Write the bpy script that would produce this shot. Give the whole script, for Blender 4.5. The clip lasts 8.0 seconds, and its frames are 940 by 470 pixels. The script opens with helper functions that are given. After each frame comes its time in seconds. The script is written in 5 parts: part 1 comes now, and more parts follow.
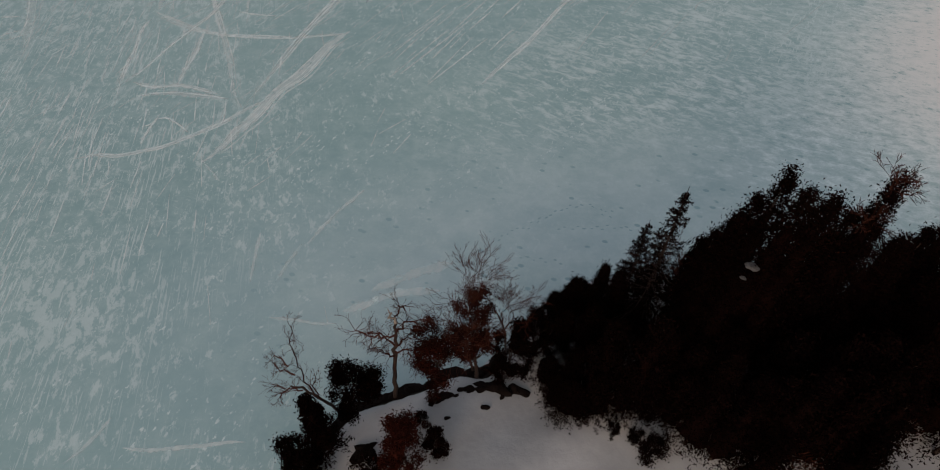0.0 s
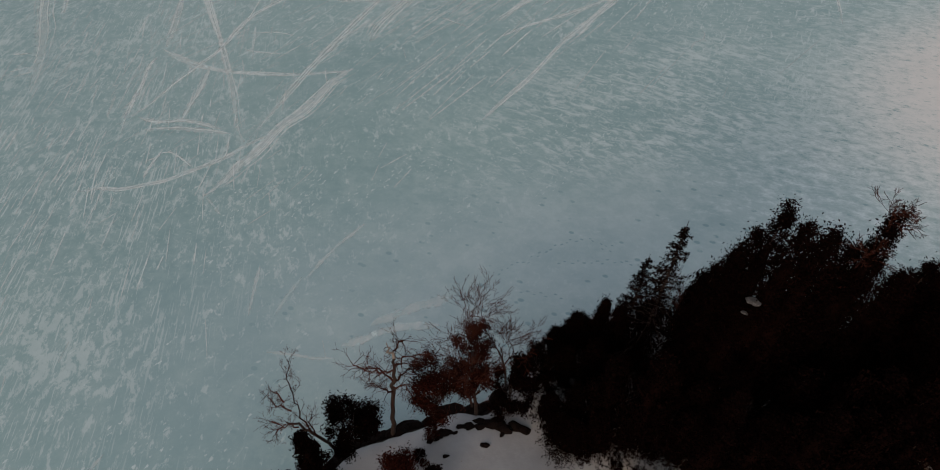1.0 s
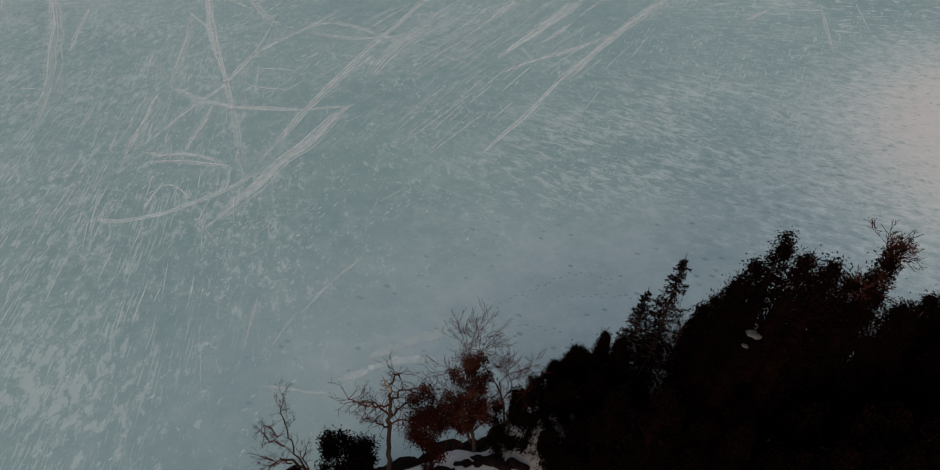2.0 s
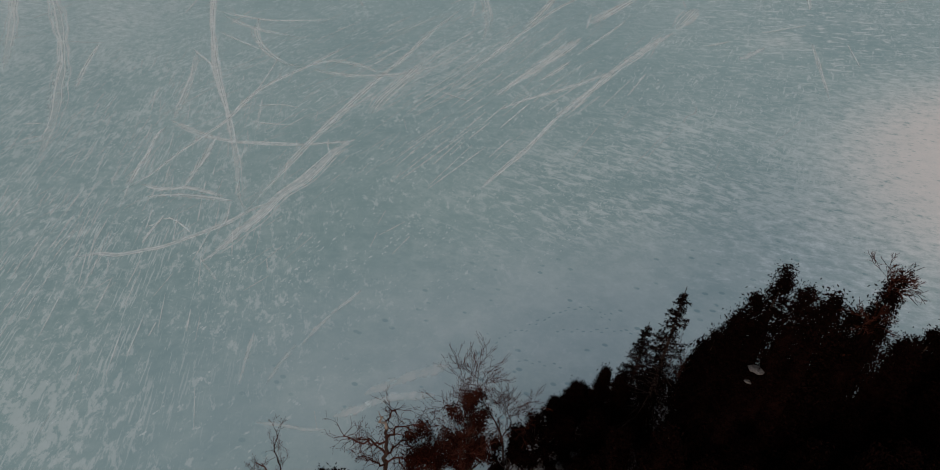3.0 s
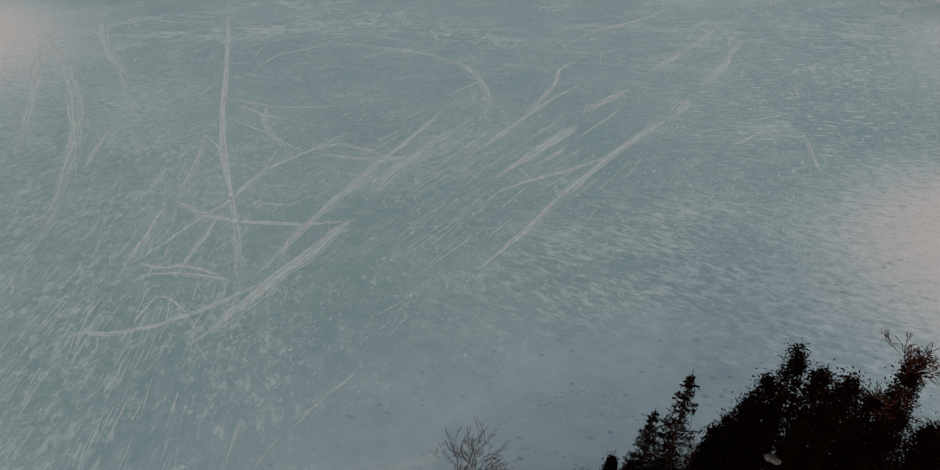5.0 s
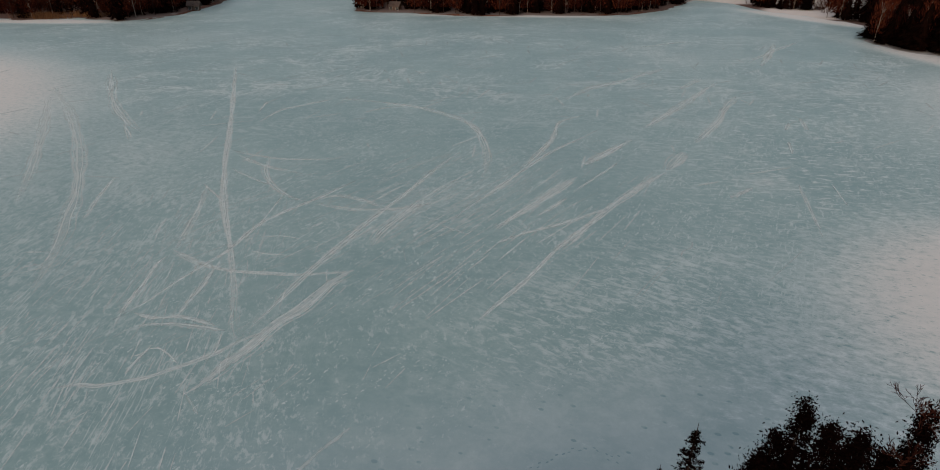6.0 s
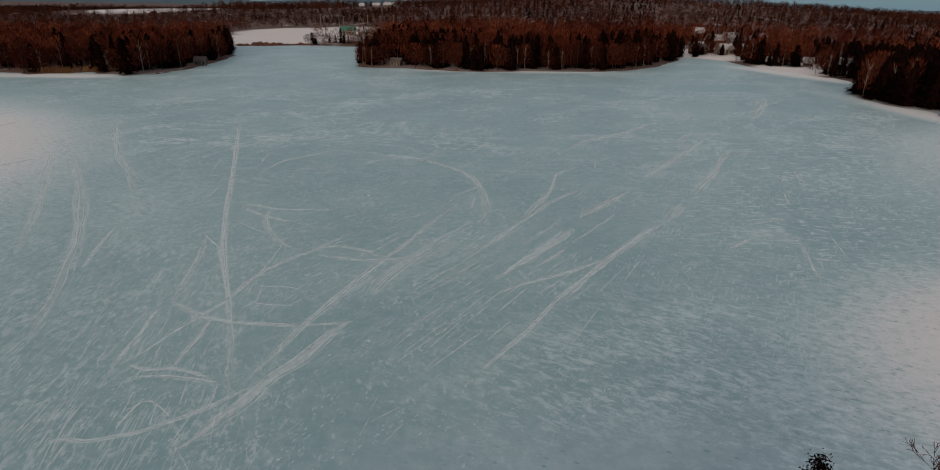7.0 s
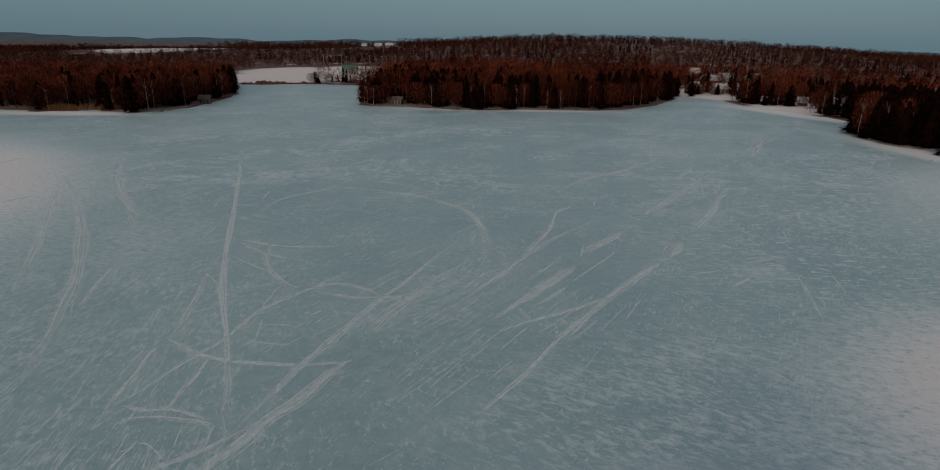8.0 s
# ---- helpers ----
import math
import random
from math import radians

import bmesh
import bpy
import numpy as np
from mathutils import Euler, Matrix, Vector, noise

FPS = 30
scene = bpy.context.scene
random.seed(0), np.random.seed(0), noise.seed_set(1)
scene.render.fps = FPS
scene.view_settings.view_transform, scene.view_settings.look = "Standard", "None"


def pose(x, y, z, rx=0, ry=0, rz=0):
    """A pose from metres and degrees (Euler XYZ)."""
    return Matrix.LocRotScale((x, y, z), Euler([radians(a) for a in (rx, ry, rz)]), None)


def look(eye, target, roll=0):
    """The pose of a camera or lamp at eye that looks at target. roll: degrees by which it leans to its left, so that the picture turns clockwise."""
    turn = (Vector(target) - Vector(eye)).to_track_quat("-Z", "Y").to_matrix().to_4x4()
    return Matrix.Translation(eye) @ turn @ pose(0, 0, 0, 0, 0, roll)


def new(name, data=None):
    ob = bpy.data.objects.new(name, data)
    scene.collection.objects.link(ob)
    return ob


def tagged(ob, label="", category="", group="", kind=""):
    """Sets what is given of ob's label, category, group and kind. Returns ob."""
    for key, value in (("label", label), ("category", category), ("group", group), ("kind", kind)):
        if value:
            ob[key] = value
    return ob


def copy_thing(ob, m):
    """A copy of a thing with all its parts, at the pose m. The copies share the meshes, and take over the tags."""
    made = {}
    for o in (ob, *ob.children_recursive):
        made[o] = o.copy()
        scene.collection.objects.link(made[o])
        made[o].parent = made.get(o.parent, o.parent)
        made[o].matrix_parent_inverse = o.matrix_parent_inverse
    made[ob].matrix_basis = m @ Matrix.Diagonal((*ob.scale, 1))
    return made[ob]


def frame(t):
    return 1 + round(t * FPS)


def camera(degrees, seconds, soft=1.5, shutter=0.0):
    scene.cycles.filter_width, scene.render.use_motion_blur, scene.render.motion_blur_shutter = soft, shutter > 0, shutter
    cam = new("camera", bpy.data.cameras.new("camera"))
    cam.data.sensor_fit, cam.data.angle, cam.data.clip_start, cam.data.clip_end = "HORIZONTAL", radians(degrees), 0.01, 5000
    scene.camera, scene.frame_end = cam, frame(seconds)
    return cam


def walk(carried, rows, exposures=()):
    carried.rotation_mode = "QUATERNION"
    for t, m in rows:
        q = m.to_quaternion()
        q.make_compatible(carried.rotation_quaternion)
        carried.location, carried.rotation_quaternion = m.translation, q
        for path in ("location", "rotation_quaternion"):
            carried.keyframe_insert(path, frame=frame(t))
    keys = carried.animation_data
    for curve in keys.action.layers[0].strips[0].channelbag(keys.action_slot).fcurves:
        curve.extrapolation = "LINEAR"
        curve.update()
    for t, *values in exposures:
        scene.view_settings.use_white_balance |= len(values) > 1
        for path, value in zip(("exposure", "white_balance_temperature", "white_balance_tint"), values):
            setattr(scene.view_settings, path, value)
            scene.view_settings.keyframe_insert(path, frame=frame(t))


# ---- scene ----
import itertools

cam = camera(78.14, 8.0, soft=1.0)
PATH = [  # seconds, place, turn, tilt, lean
    (0.0, pose(0.000, -0.000, 22.000, 0, 0, 0.038) @ pose(0, 0, 0, 39.588) @ pose(0, 0, 0, 0, 0, -0.293)),
    (0.5, pose(0.017, 0.009, 21.982, 0, 0, 0.064) @ pose(0, 0, 0, 41.302) @ pose(0, 0, 0, 0, 0, -0.259)),
    (1.0, pose(0.031, -0.007, 21.972, 0, 0, 0.106) @ pose(0, 0, 0, 43.003) @ pose(0, 0, 0, 0, 0, -0.183)),
    (1.5, pose(0.060, -0.043, 21.932, 0, 0, 0.110) @ pose(0, 0, 0, 44.701) @ pose(0, 0, 0, 0, 0, -0.077)),
    (3.0, pose(0.124, -0.059, 21.804, 0, 0, 0.042) @ pose(0, 0, 0, 49.927) @ pose(0, 0, 0, 0, 0, 0.172)),
    (3.5, pose(0.148, -0.030, 21.723, 0, 0, 0.101) @ pose(0, 0, 0, 51.653) @ pose(0, 0, 0, 0, 0, 0.236)),
    (4.0, pose(0.173, 0.015, 21.626, 0, 0, 0.139) @ pose(0, 0, 0, 53.452) @ pose(0, 0, 0, 0, 0, 0.252)),
    (4.5, pose(0.193, 0.064, 21.555, 0, 0, 0.165) @ pose(0, 0, 0, 55.630) @ pose(0, 0, 0, 0, 0, 0.280)),
    (6.0, pose(0.232, 0.162, 21.317, 0, 0, 0.135) @ pose(0, 0, 0, 63.280) @ pose(0, 0, 0, 0, 0, 0.608)),
    (6.5, pose(0.175, 0.170, 21.300, 0, 0, 0.048) @ pose(0, 0, 0, 65.806) @ pose(0, 0, 0, 0, 0, 0.729)),
    (7.0, pose(0.102, 0.198, 21.332, 0, 0, 0.006) @ pose(0, 0, 0, 68.234) @ pose(0, 0, 0, 0, 0, 0.770)),
    (7.5, pose(0.046, 0.244, 21.412, 0, 0, 0.001) @ pose(0, 0, 0, 70.185) @ pose(0, 0, 0, 0, 0, 0.850)),
    (8.0, pose(0.005, 0.280, 21.492, 0, 0, 0.000) @ pose(0, 0, 0, 71.774) @ pose(0, 0, 0, 0, 0, 0.900)),
]
walk(cam, PATH, [(0.0, 0.0, 6500, 10), (3.5, -0.08, 6500, 10), (6.5, -0.12, 6500, 10), (7.0, -0.16, 6380, 10), (7.5, -0.20, 6210, 10), (8.0, -0.50, 6250, 10)])

# ---------------------------------------------------------------- light
SUN_AZ, SUN_EL = radians(204), radians(15)   # low winter sun through hazy cloud, behind the viewer
world = bpy.data.worlds.new("sky")
scene.world = world
world.use_nodes = True
wn, wl = world.node_tree.nodes, world.node_tree.links
wn.clear()
sky = wn.new("ShaderNodeTexSky")
sky.sky_type, sky.sun_disc = "NISHITA", False
sky.sun_elevation, sky.sun_rotation = SUN_EL, SUN_AZ
sky.air_density, sky.dust_density, sky.ozone_density = 1.0, 2.5, 2.0
coord = wn.new("ShaderNodeTexCoord")
split = wn.new("ShaderNodeSeparateXYZ")
wl.new(coord.outputs["Generated"], split.inputs[0])
cloud = wn.new("ShaderNodeMapRange")        # an overcast sky is brighter overhead than at the horizon
cloud.inputs[1].default_value, cloud.inputs[2].default_value = 0.0, 1.0
cloud.inputs[3].default_value, cloud.inputs[4].default_value = 1.75, 3.2
wl.new(split.outputs["Z"], cloud.inputs[0])
layer = wn.new("ShaderNodeMix")             # the cloud layer: teal low down, neutral overhead
layer.data_type = "RGBA"
layer.inputs[6].default_value, layer.inputs[7].default_value = (0.86, 1.36, 1.60, 1), (1.64, 1.57, 1.55, 1)
climb = wn.new("ShaderNodeMapRange")
climb.inputs[1].default_value, climb.inputs[2].default_value = 0.05, 0.55
wl.new(split.outputs["Z"], climb.inputs[0])
wl.new(climb.outputs[0], layer.inputs[0])
tint = wn.new("ShaderNodeMix")
tint.data_type = "RGBA"
tint.inputs[0].default_value = 0.86
wl.new(sky.outputs[0], tint.inputs[6])
wl.new(layer.outputs[2], tint.inputs[7])
mul = wn.new("ShaderNodeVectorMath")
mul.operation = "SCALE"
wl.new(tint.outputs[2], mul.inputs[0])
wl.new(cloud.outputs[0], mul.inputs["Scale"])
bg = wn.new("ShaderNodeBackground")
bg.inputs[1].default_value = 0.11
wl.new(mul.outputs[0], bg.inputs[0])
wo = wn.new("ShaderNodeOutputWorld")
wl.new(bg.outputs[0], wo.inputs[0])

sun_data = bpy.data.lights.new("sun", "SUN")
sun_data.energy, sun_data.angle, sun_data.color = 1.9, radians(34), (1.0, 0.70, 0.47)
sun = new("sun", sun_data)
sun_dir = Vector((math.sin(SUN_AZ) * math.cos(SUN_EL), math.cos(SUN_AZ) * math.cos(SUN_EL), math.sin(SUN_EL)))
sun.matrix_world = look(sun_dir * 100, (0, 0, 0))


# ---------------------------------------------------------------- materials
class Nodes:
    """A small writer of node materials."""

    def __init__(self, name, rough=0.8, metal=0.0, spec=0.3):
        self.mat = bpy.data.materials.new(name)
        self.mat.use_nodes = True
        self.t = self.mat.node_tree
        self.t.nodes.clear()
        self.out = self.t.nodes.new("ShaderNodeOutputMaterial")
        self.b = self.t.nodes.new("ShaderNodeBsdfPrincipled")
        self.b.inputs["Roughness"].default_value = rough
        self.b.inputs["Metallic"].default_value = metal
        self.b.inputs["Specular IOR Level"].default_value = spec
        self.t.links.new(self.b.outputs[0], self.out.inputs[0])
        self.co = self.t.nodes.new("ShaderNodeTexCoord")

    def link(self, a, b):
        self.t.links.new(a, b)

    def mapped(self, scale=(1, 1, 1), turn=0.0, shift=(0, 0, 0), kind="Object"):
        """Object coordinates, turned about z first and then stretched."""
        n = self.t.nodes.new("ShaderNodeMapping")
        n.vector_type = "TEXTURE"
        n.inputs["Location"].default_value = shift
        n.inputs["Rotation"].default_value = (0, 0, radians(turn))
        n.inputs["Scale"].default_value = scale
        self.link(self.co.outputs[kind], n.inputs[0])
        return n.outputs[0]

    def noise(self, vec, scale=1.0, detail=4.0, rough=0.55, warp=0.0):
        n = self.t.nodes.new("ShaderNodeTexNoise")
        n.inputs["Scale"].default_value = scale
        n.inputs["Detail"].default_value = detail
        n.inputs["Roughness"].default_value = rough
        n.inputs["Distortion"].default_value = warp
        self.link(vec, n.inputs["Vector"])
        return n.outputs["Fac"]

    def voronoi(self, vec, scale=1.0, feature="F1"):
        n = self.t.nodes.new("ShaderNodeTexVoronoi")
        n.feature = feature
        n.inputs["Scale"].default_value = scale
        self.link(vec, n.inputs["Vector"])
        return n.outputs["Distance"]

    def step(self, value, lo, hi, a=0.0, b=1.0):
        n = self.t.nodes.new("ShaderNodeMapRange")
        n.interpolation_type = "SMOOTHSTEP"
        for i, q in enumerate((lo, hi, a, b)):
            n.inputs[i + 1].default_value = q
        self.link(value, n.inputs[0])
        return n.outputs[0]

    def math(self, op, a, b=0.0, clamp=False):
        n = self.t.nodes.new("ShaderNodeMath")
        n.operation, n.use_clamp = op, clamp
        for i, q in enumerate((a, b)):
            if isinstance(q, (int, float)):
                n.inputs[i].default_value = q
            else:
                self.link(q, n.inputs[i])
        return n.outputs[0]

    def mix(self, fac, a, b):
        n = self.t.nodes.new("ShaderNodeMix")
        n.data_type = "RGBA"
        for i, q in ((0, fac), (6, a), (7, b)):
            if isinstance(q, tuple):
                n.inputs[i].default_value = (*q, 1)
            elif isinstance(q, (int, float)):
                n.inputs[i].default_value = q
            else:
                self.link(q, n.inputs[i])
        return n.outputs[2]

    def length(self, vec):
        n = self.t.nodes.new("ShaderNodeVectorMath")
        n.operation = "LENGTH"
        self.link(vec, n.inputs[0])
        return n.outputs["Value"]

    def random(self):
        return self.t.nodes.new("ShaderNodeObjectInfo").outputs["Random"]

    def island(self):
        return self.t.nodes.new("ShaderNodeNewGeometry").outputs["Random Per Island"]

    def colour(self, c):
        if isinstance(c, tuple):
            self.b.inputs["Base Color"].default_value = (*c, 1)
        else:
            self.link(c, self.b.inputs["Base Color"])

    def bump(self, height, strength=0.3, distance=0.05):
        n = self.t.nodes.new("ShaderNodeBump")
        n.inputs["Strength"].default_value, n.inputs["Distance"].default_value = strength, distance
        self.link(height, n.inputs["Height"])
        self.link(n.outputs[0], self.b.inputs["Normal"])

    def alpha(self, value):
        self.link(value, self.b.inputs["Alpha"])


def blob(m, x, y, a, b, turn, inner=0.2):
    """1 in the middle of an oval of half axes a, b metres, 0 outside."""
    v = m.mapped((a, b, 1e6), turn, (x, y, 0))
    return m.step(m.length(v), inner, 1.0, 1.0, 0.0)


def ice_material():
    m = Nodes("lake_ice", 0.5, 0, 0.35)
    flat = m.mapped()
    # bare ice: cloudy teal; the point's shade painted in as a bluer oval
    base = m.mix(m.step(m.noise(flat, 0.06, 3), 0.35, 0.65), (0.212, 0.330, 0.342), (0.248, 0.368, 0.376))
    base = m.mix(m.math("MULTIPLY", blob(m, 1, 15, 26, 15, 8, 0.1), 0.65), base, (0.186, 0.296, 0.354))
    base = m.mix(m.math("MULTIPLY", m.step(m.noise(flat, 0.55, 7, 0.68), 0.42, 0.72), 0.35), base, (0.33, 0.44, 0.45))
    west = m.step(m.length(m.mapped((24, 42, 1e6), 14, (-34, 30, 0))), 0.55, 1.15, 1.0, 0.0)
    calm = blob(m, 9, 18, 28, 11.5, 12, 0.25)
    out = m.step(m.length(m.mapped((1, 1, 1e6))), 48, 105)
    # how thick the wind has left the snow, place by place
    thick = m.math("MULTIPLY", blob(m, 38, 34, 35, 21, 38, 0.0), 0.98)
    for x, y, a, b, turn, most in ((66, 60, 44, 20, 45, 0.75), (80, 92, 80, 24, 52, 0.6), (-88, 90, 90, 44, 130, 1.05), (-38, 62, 26, 12, 118, 0.40), (-3, 50, 20, 9, 50, 0.30), (-20, 20, 9, 9, 30, 0.16), (23, 28, 18, 10, 28, 0.50),
                                   (30, 55, 7, 5, 10, 0.48), (28, 48, 6, 3, 10, 0.30), (-29, 36, 6, 18, 14, 0.22), (12, 205, 80, 9, 0, 0.9), (-125, 177, 45, 10, 0, 1.1), (112, 205, 70, 13, 110, 1.0), (100, 125, 60, 12, 95, 0.9),
                                   (-70, 150, 40, 25, 20, 0.36), (45, 130, 45, 30, 40, 0.32)):
        thick = m.math("MAXIMUM", thick, m.math("MULTIPLY", blob(m, x, y, a, b, turn, 0.0), most))
    # cauliflower patches of crusted snow, a little drawn out by the wind
    lumps = m.noise(m.mapped((0.95, 0.50, 1), 102), 1.0, 8, 0.76, 0.3)
    where = m.noise(flat, 0.13, 4, 0.6)
    lumps = m.math("ADD", lumps, m.math("MULTIPLY", m.math("SUBTRACT", where, 0.5), 0.42))
    lumps = m.math("ADD", lumps, m.math("MULTIPLY", west, 0.05))
    lumps = m.math("MULTIPLY", m.step(lumps, 0.56, 0.645), 0.31)
    # fine scores along the wind by the western shore
    score = m.noise(m.mapped((1.5, 0.11, 1), 99), 1.0, 4, 0.62, 0.15)
    some = m.noise(m.mapped((5, 2.5, 1), 99), 1.0, 4, 0.6)
    score = m.step(m.math("ADD", score, m.math("MULTIPLY", m.math("SUBTRACT", some, 0.5), 0.45)), 0.585, 0.64)
    score = m.math("MULTIPLY", m.math("MULTIPLY", score, west), 0.40)
    # clots the size of a hand, strewn in loose rows
    crumb = m.step(m.noise(m.mapped((0.34, 0.20, 1), 58), 1.0, 3, 0.55), 0.60, 0.65)
    crumb = m.math("MULTIPLY", crumb, m.step(m.noise(m.mapped((5, 1.6, 1), 58), 1.0, 4, 0.6), 0.46, 0.62))
    crumb = m.math("MULTIPLY", crumb, 0.50)
    # scalloped thin snow between the tracks and the point
    scallop = m.noise(m.mapped((1.15, 0.52, 1), 150), 1.0, 8, 0.76, 0.5)
    scallop = m.math("ADD", scallop, m.math("MULTIPLY", m.math("SUBTRACT", m.noise(flat, 0.16, 3), 0.5), 0.3))
    scallop = m.math("MULTIPLY", m.step(scallop, 0.46, 0.62), blob(m, 15, 33, 24, 13, 22, 0.3))
    scallop = m.math("MULTIPLY", scallop, 0.46)
    # long thin drifts and crisp dashes far out
    drift = m.step(m.noise(m.mapped((5.0, 1.3, 1), 174), 1.0, 7, 0.74, 0.8), 0.565, 0.60)
    drift = m.math("MULTIPLY", drift, m.step(m.noise(flat, 0.05, 3), 0.38, 0.62))
    bend = m.math("ABSOLUTE", m.math("SUBTRACT", m.noise(m.mapped((13, 6, 1), 172), 1.0, 5, 0.66, 0.9), 0.5))
    thread = m.math("MULTIPLY", m.step(bend, 0.004, 0.026, 1.0, 0.0), m.step(m.noise(m.mapped((30, 16, 1), 20), 1.0, 3), 0.46, 0.56))
    cross = m.math("ABSOLUTE", m.math("SUBTRACT", m.noise(m.mapped((9, 4, 1), 60), 1.0, 5, 0.66, 0.7), 0.5))
    cross = m.math("MULTIPLY", m.step(cross, 0.004, 0.024, 1.0, 0.0), m.step(m.noise(m.mapped((24, 16, 1), 60), 1.0, 3), 0.50, 0.58))
    drift = m.math("MAXIMUM", m.math("MULTIPLY", drift, 0.85), m.math("MAXIMUM", thread, cross))
    drift = m.math("MULTIPLY", m.math("MULTIPLY", drift, out), 0.55)
    # crisp shreds between the old tracks
    shred = m.noise(m.mapped((1.3, 0.26, 1), 62), 1.0, 5, 0.66, 0.4)
    shred = m.math("ADD", shred, m.math("MULTIPLY", m.math("SUBTRACT", m.noise(m.mapped((14, 6, 1), 60), 1.0, 4, 0.6), 0.5), 0.4))
    shred = m.math("MULTIPLY", m.step(shred, 0.60, 0.635), m.step(m.length(m.mapped((1, 1, 1e6), 0, (-4, 0, 0))), 26, 44))
    drift = m.math("MAXIMUM", drift, m.math("MULTIPLY", shred, 0.42))
    east = blob(m, 55, 75, 62, 40, 52, 0.4)
    dash = m.step(m.noise(m.mapped((1.7, 0.55, 1), 176), 1.0, 5, 0.62, 0.5), 0.56, 0.61)
    dash = m.math("MULTIPLY", m.math("MULTIPLY", dash, east), 0.58)
    cover = m.math("MAXIMUM", m.math("MAXIMUM", lumps, score), m.math("MAXIMUM", crumb, scallop))
    cover = m.math("MULTIPLY", cover, m.step(calm, 0, 1, 1.0, 0.12))
    cover = m.math("MAXIMUM", cover, m.math("MAXIMUM", drift, dash))
    # the thick snow: ragged at its rim, closed in its middle
    rag = m.noise(m.mapped((0.95, 0.50, 1), 163), 1.0, 8, 0.80, 0.3)
    closed = m.step(m.math("ADD", m.math("MULTIPLY", rag, 1.5), m.math("MULTIPLY", thick, 0.70)), 0.84, 1.32)
    cover = m.math("MAXIMUM", cover, m.math("MULTIPLY", closed, 0.62))
    frost = m.step(m.noise(flat, 1.1, 8, 0.76), 0.36, 0.74)
    cover = m.math("ADD", cover, m.math("MULTIPLY", frost, m.step(blob(m, -2, 13, 24, 13, 8, 0.2), 0, 1, 0.10, 0.04)), True)
    # a smooth film in the lee of the point, with bare pocks melted through it
    cover = m.math("ADD", cover, m.math("MULTIPLY", m.math("MULTIPLY", calm, m.step(m.noise(flat, 0.25, 6, 0.62), 0.3, 0.7, 0.6, 1.25)), 0.26), True)
    snowy = m.math("MAXIMUM", calm, m.step(thick, 0.25, 0.6))
    pock = m.step(m.voronoi(m.mapped((0.95, 0.62, 1), 160), 1.0), 0.12, 0.20, 1.0, 0.0)
    pock = m.math("MULTIPLY", m.math("MULTIPLY", pock, snowy), m.step(m.noise(flat, 0.8, 3), 0.42, 0.56))
    nick = m.step(m.noise(m.mapped((0.75, 0.28, 1), 165), 1.0, 4, 0.6), 0.60, 0.66)
    nick = m.math("MULTIPLY", nick, m.step(thick, 0.25, 0.6))
    cover = m.math("SUBTRACT", cover, m.math("MULTIPLY", m.math("MAXIMUM", pock, nick), 0.36), True)
    # thick snow is tinted pinkish: warm sunlight painted into its colour
    m.colour(m.mix(cover, base, m.mix(m.step(thick, 0.35, 0.9), (0.70, 0.765, 0.775), (0.86, 0.785, 0.755))))
    m.link(m.step(cover, 0, 1, 0.40, 0.85), m.b.inputs["Roughness"])
    m.bump(m.math("ADD", m.math("MULTIPLY", cover, 0.9), m.math("MULTIPLY", m.noise(flat, 4, 3), 0.4)), 0.18, 0.04)
    return m.mat


def track_material(name, most, lo, hi):
    """Snow pressed or thrown along a track: u runs along it in metres, v across; torn at the edges."""
    m = Nodes(name, 0.85, 0, 0.2)
    n = m.t.nodes.new("ShaderNodeSeparateXYZ")
    m.link(m.mapped((1, 1, 1), kind="UV"), n.inputs[0])
    edge = m.math("ABSOLUTE", m.math("SUBTRACT", n.outputs[1], 0.5))
    torn = m.noise(m.mapped((0.55, 0.40, 1), 60), 1.0, 7, 0.72, 0.2)
    gap = m.noise(m.mapped((2.4, 50.0, 1), kind="UV"), 1.0, 4, 0.65)
    grain = m.noise(m.mapped((1.8, 0.10, 1), kind="UV"), 1.0, 3, 0.6)
    value = m.math("ADD", m.math("MULTIPLY", torn, 0.55), m.math("ADD", m.math("MULTIPLY", gap, 0.30), m.math("MULTIPLY", grain, 0.15)))
    value = m.math("ADD", value, m.step(edge, 0.05, 0.5, 0.10, -0.20))
    m.alpha(m.math("MULTIPLY", m.step(value, lo, hi), most))
    m.colour(m.mix(m.step(torn, 0.4, 0.65), (0.60, 0.70, 0.71), (0.75, 0.80, 0.805)))
    return m.mat


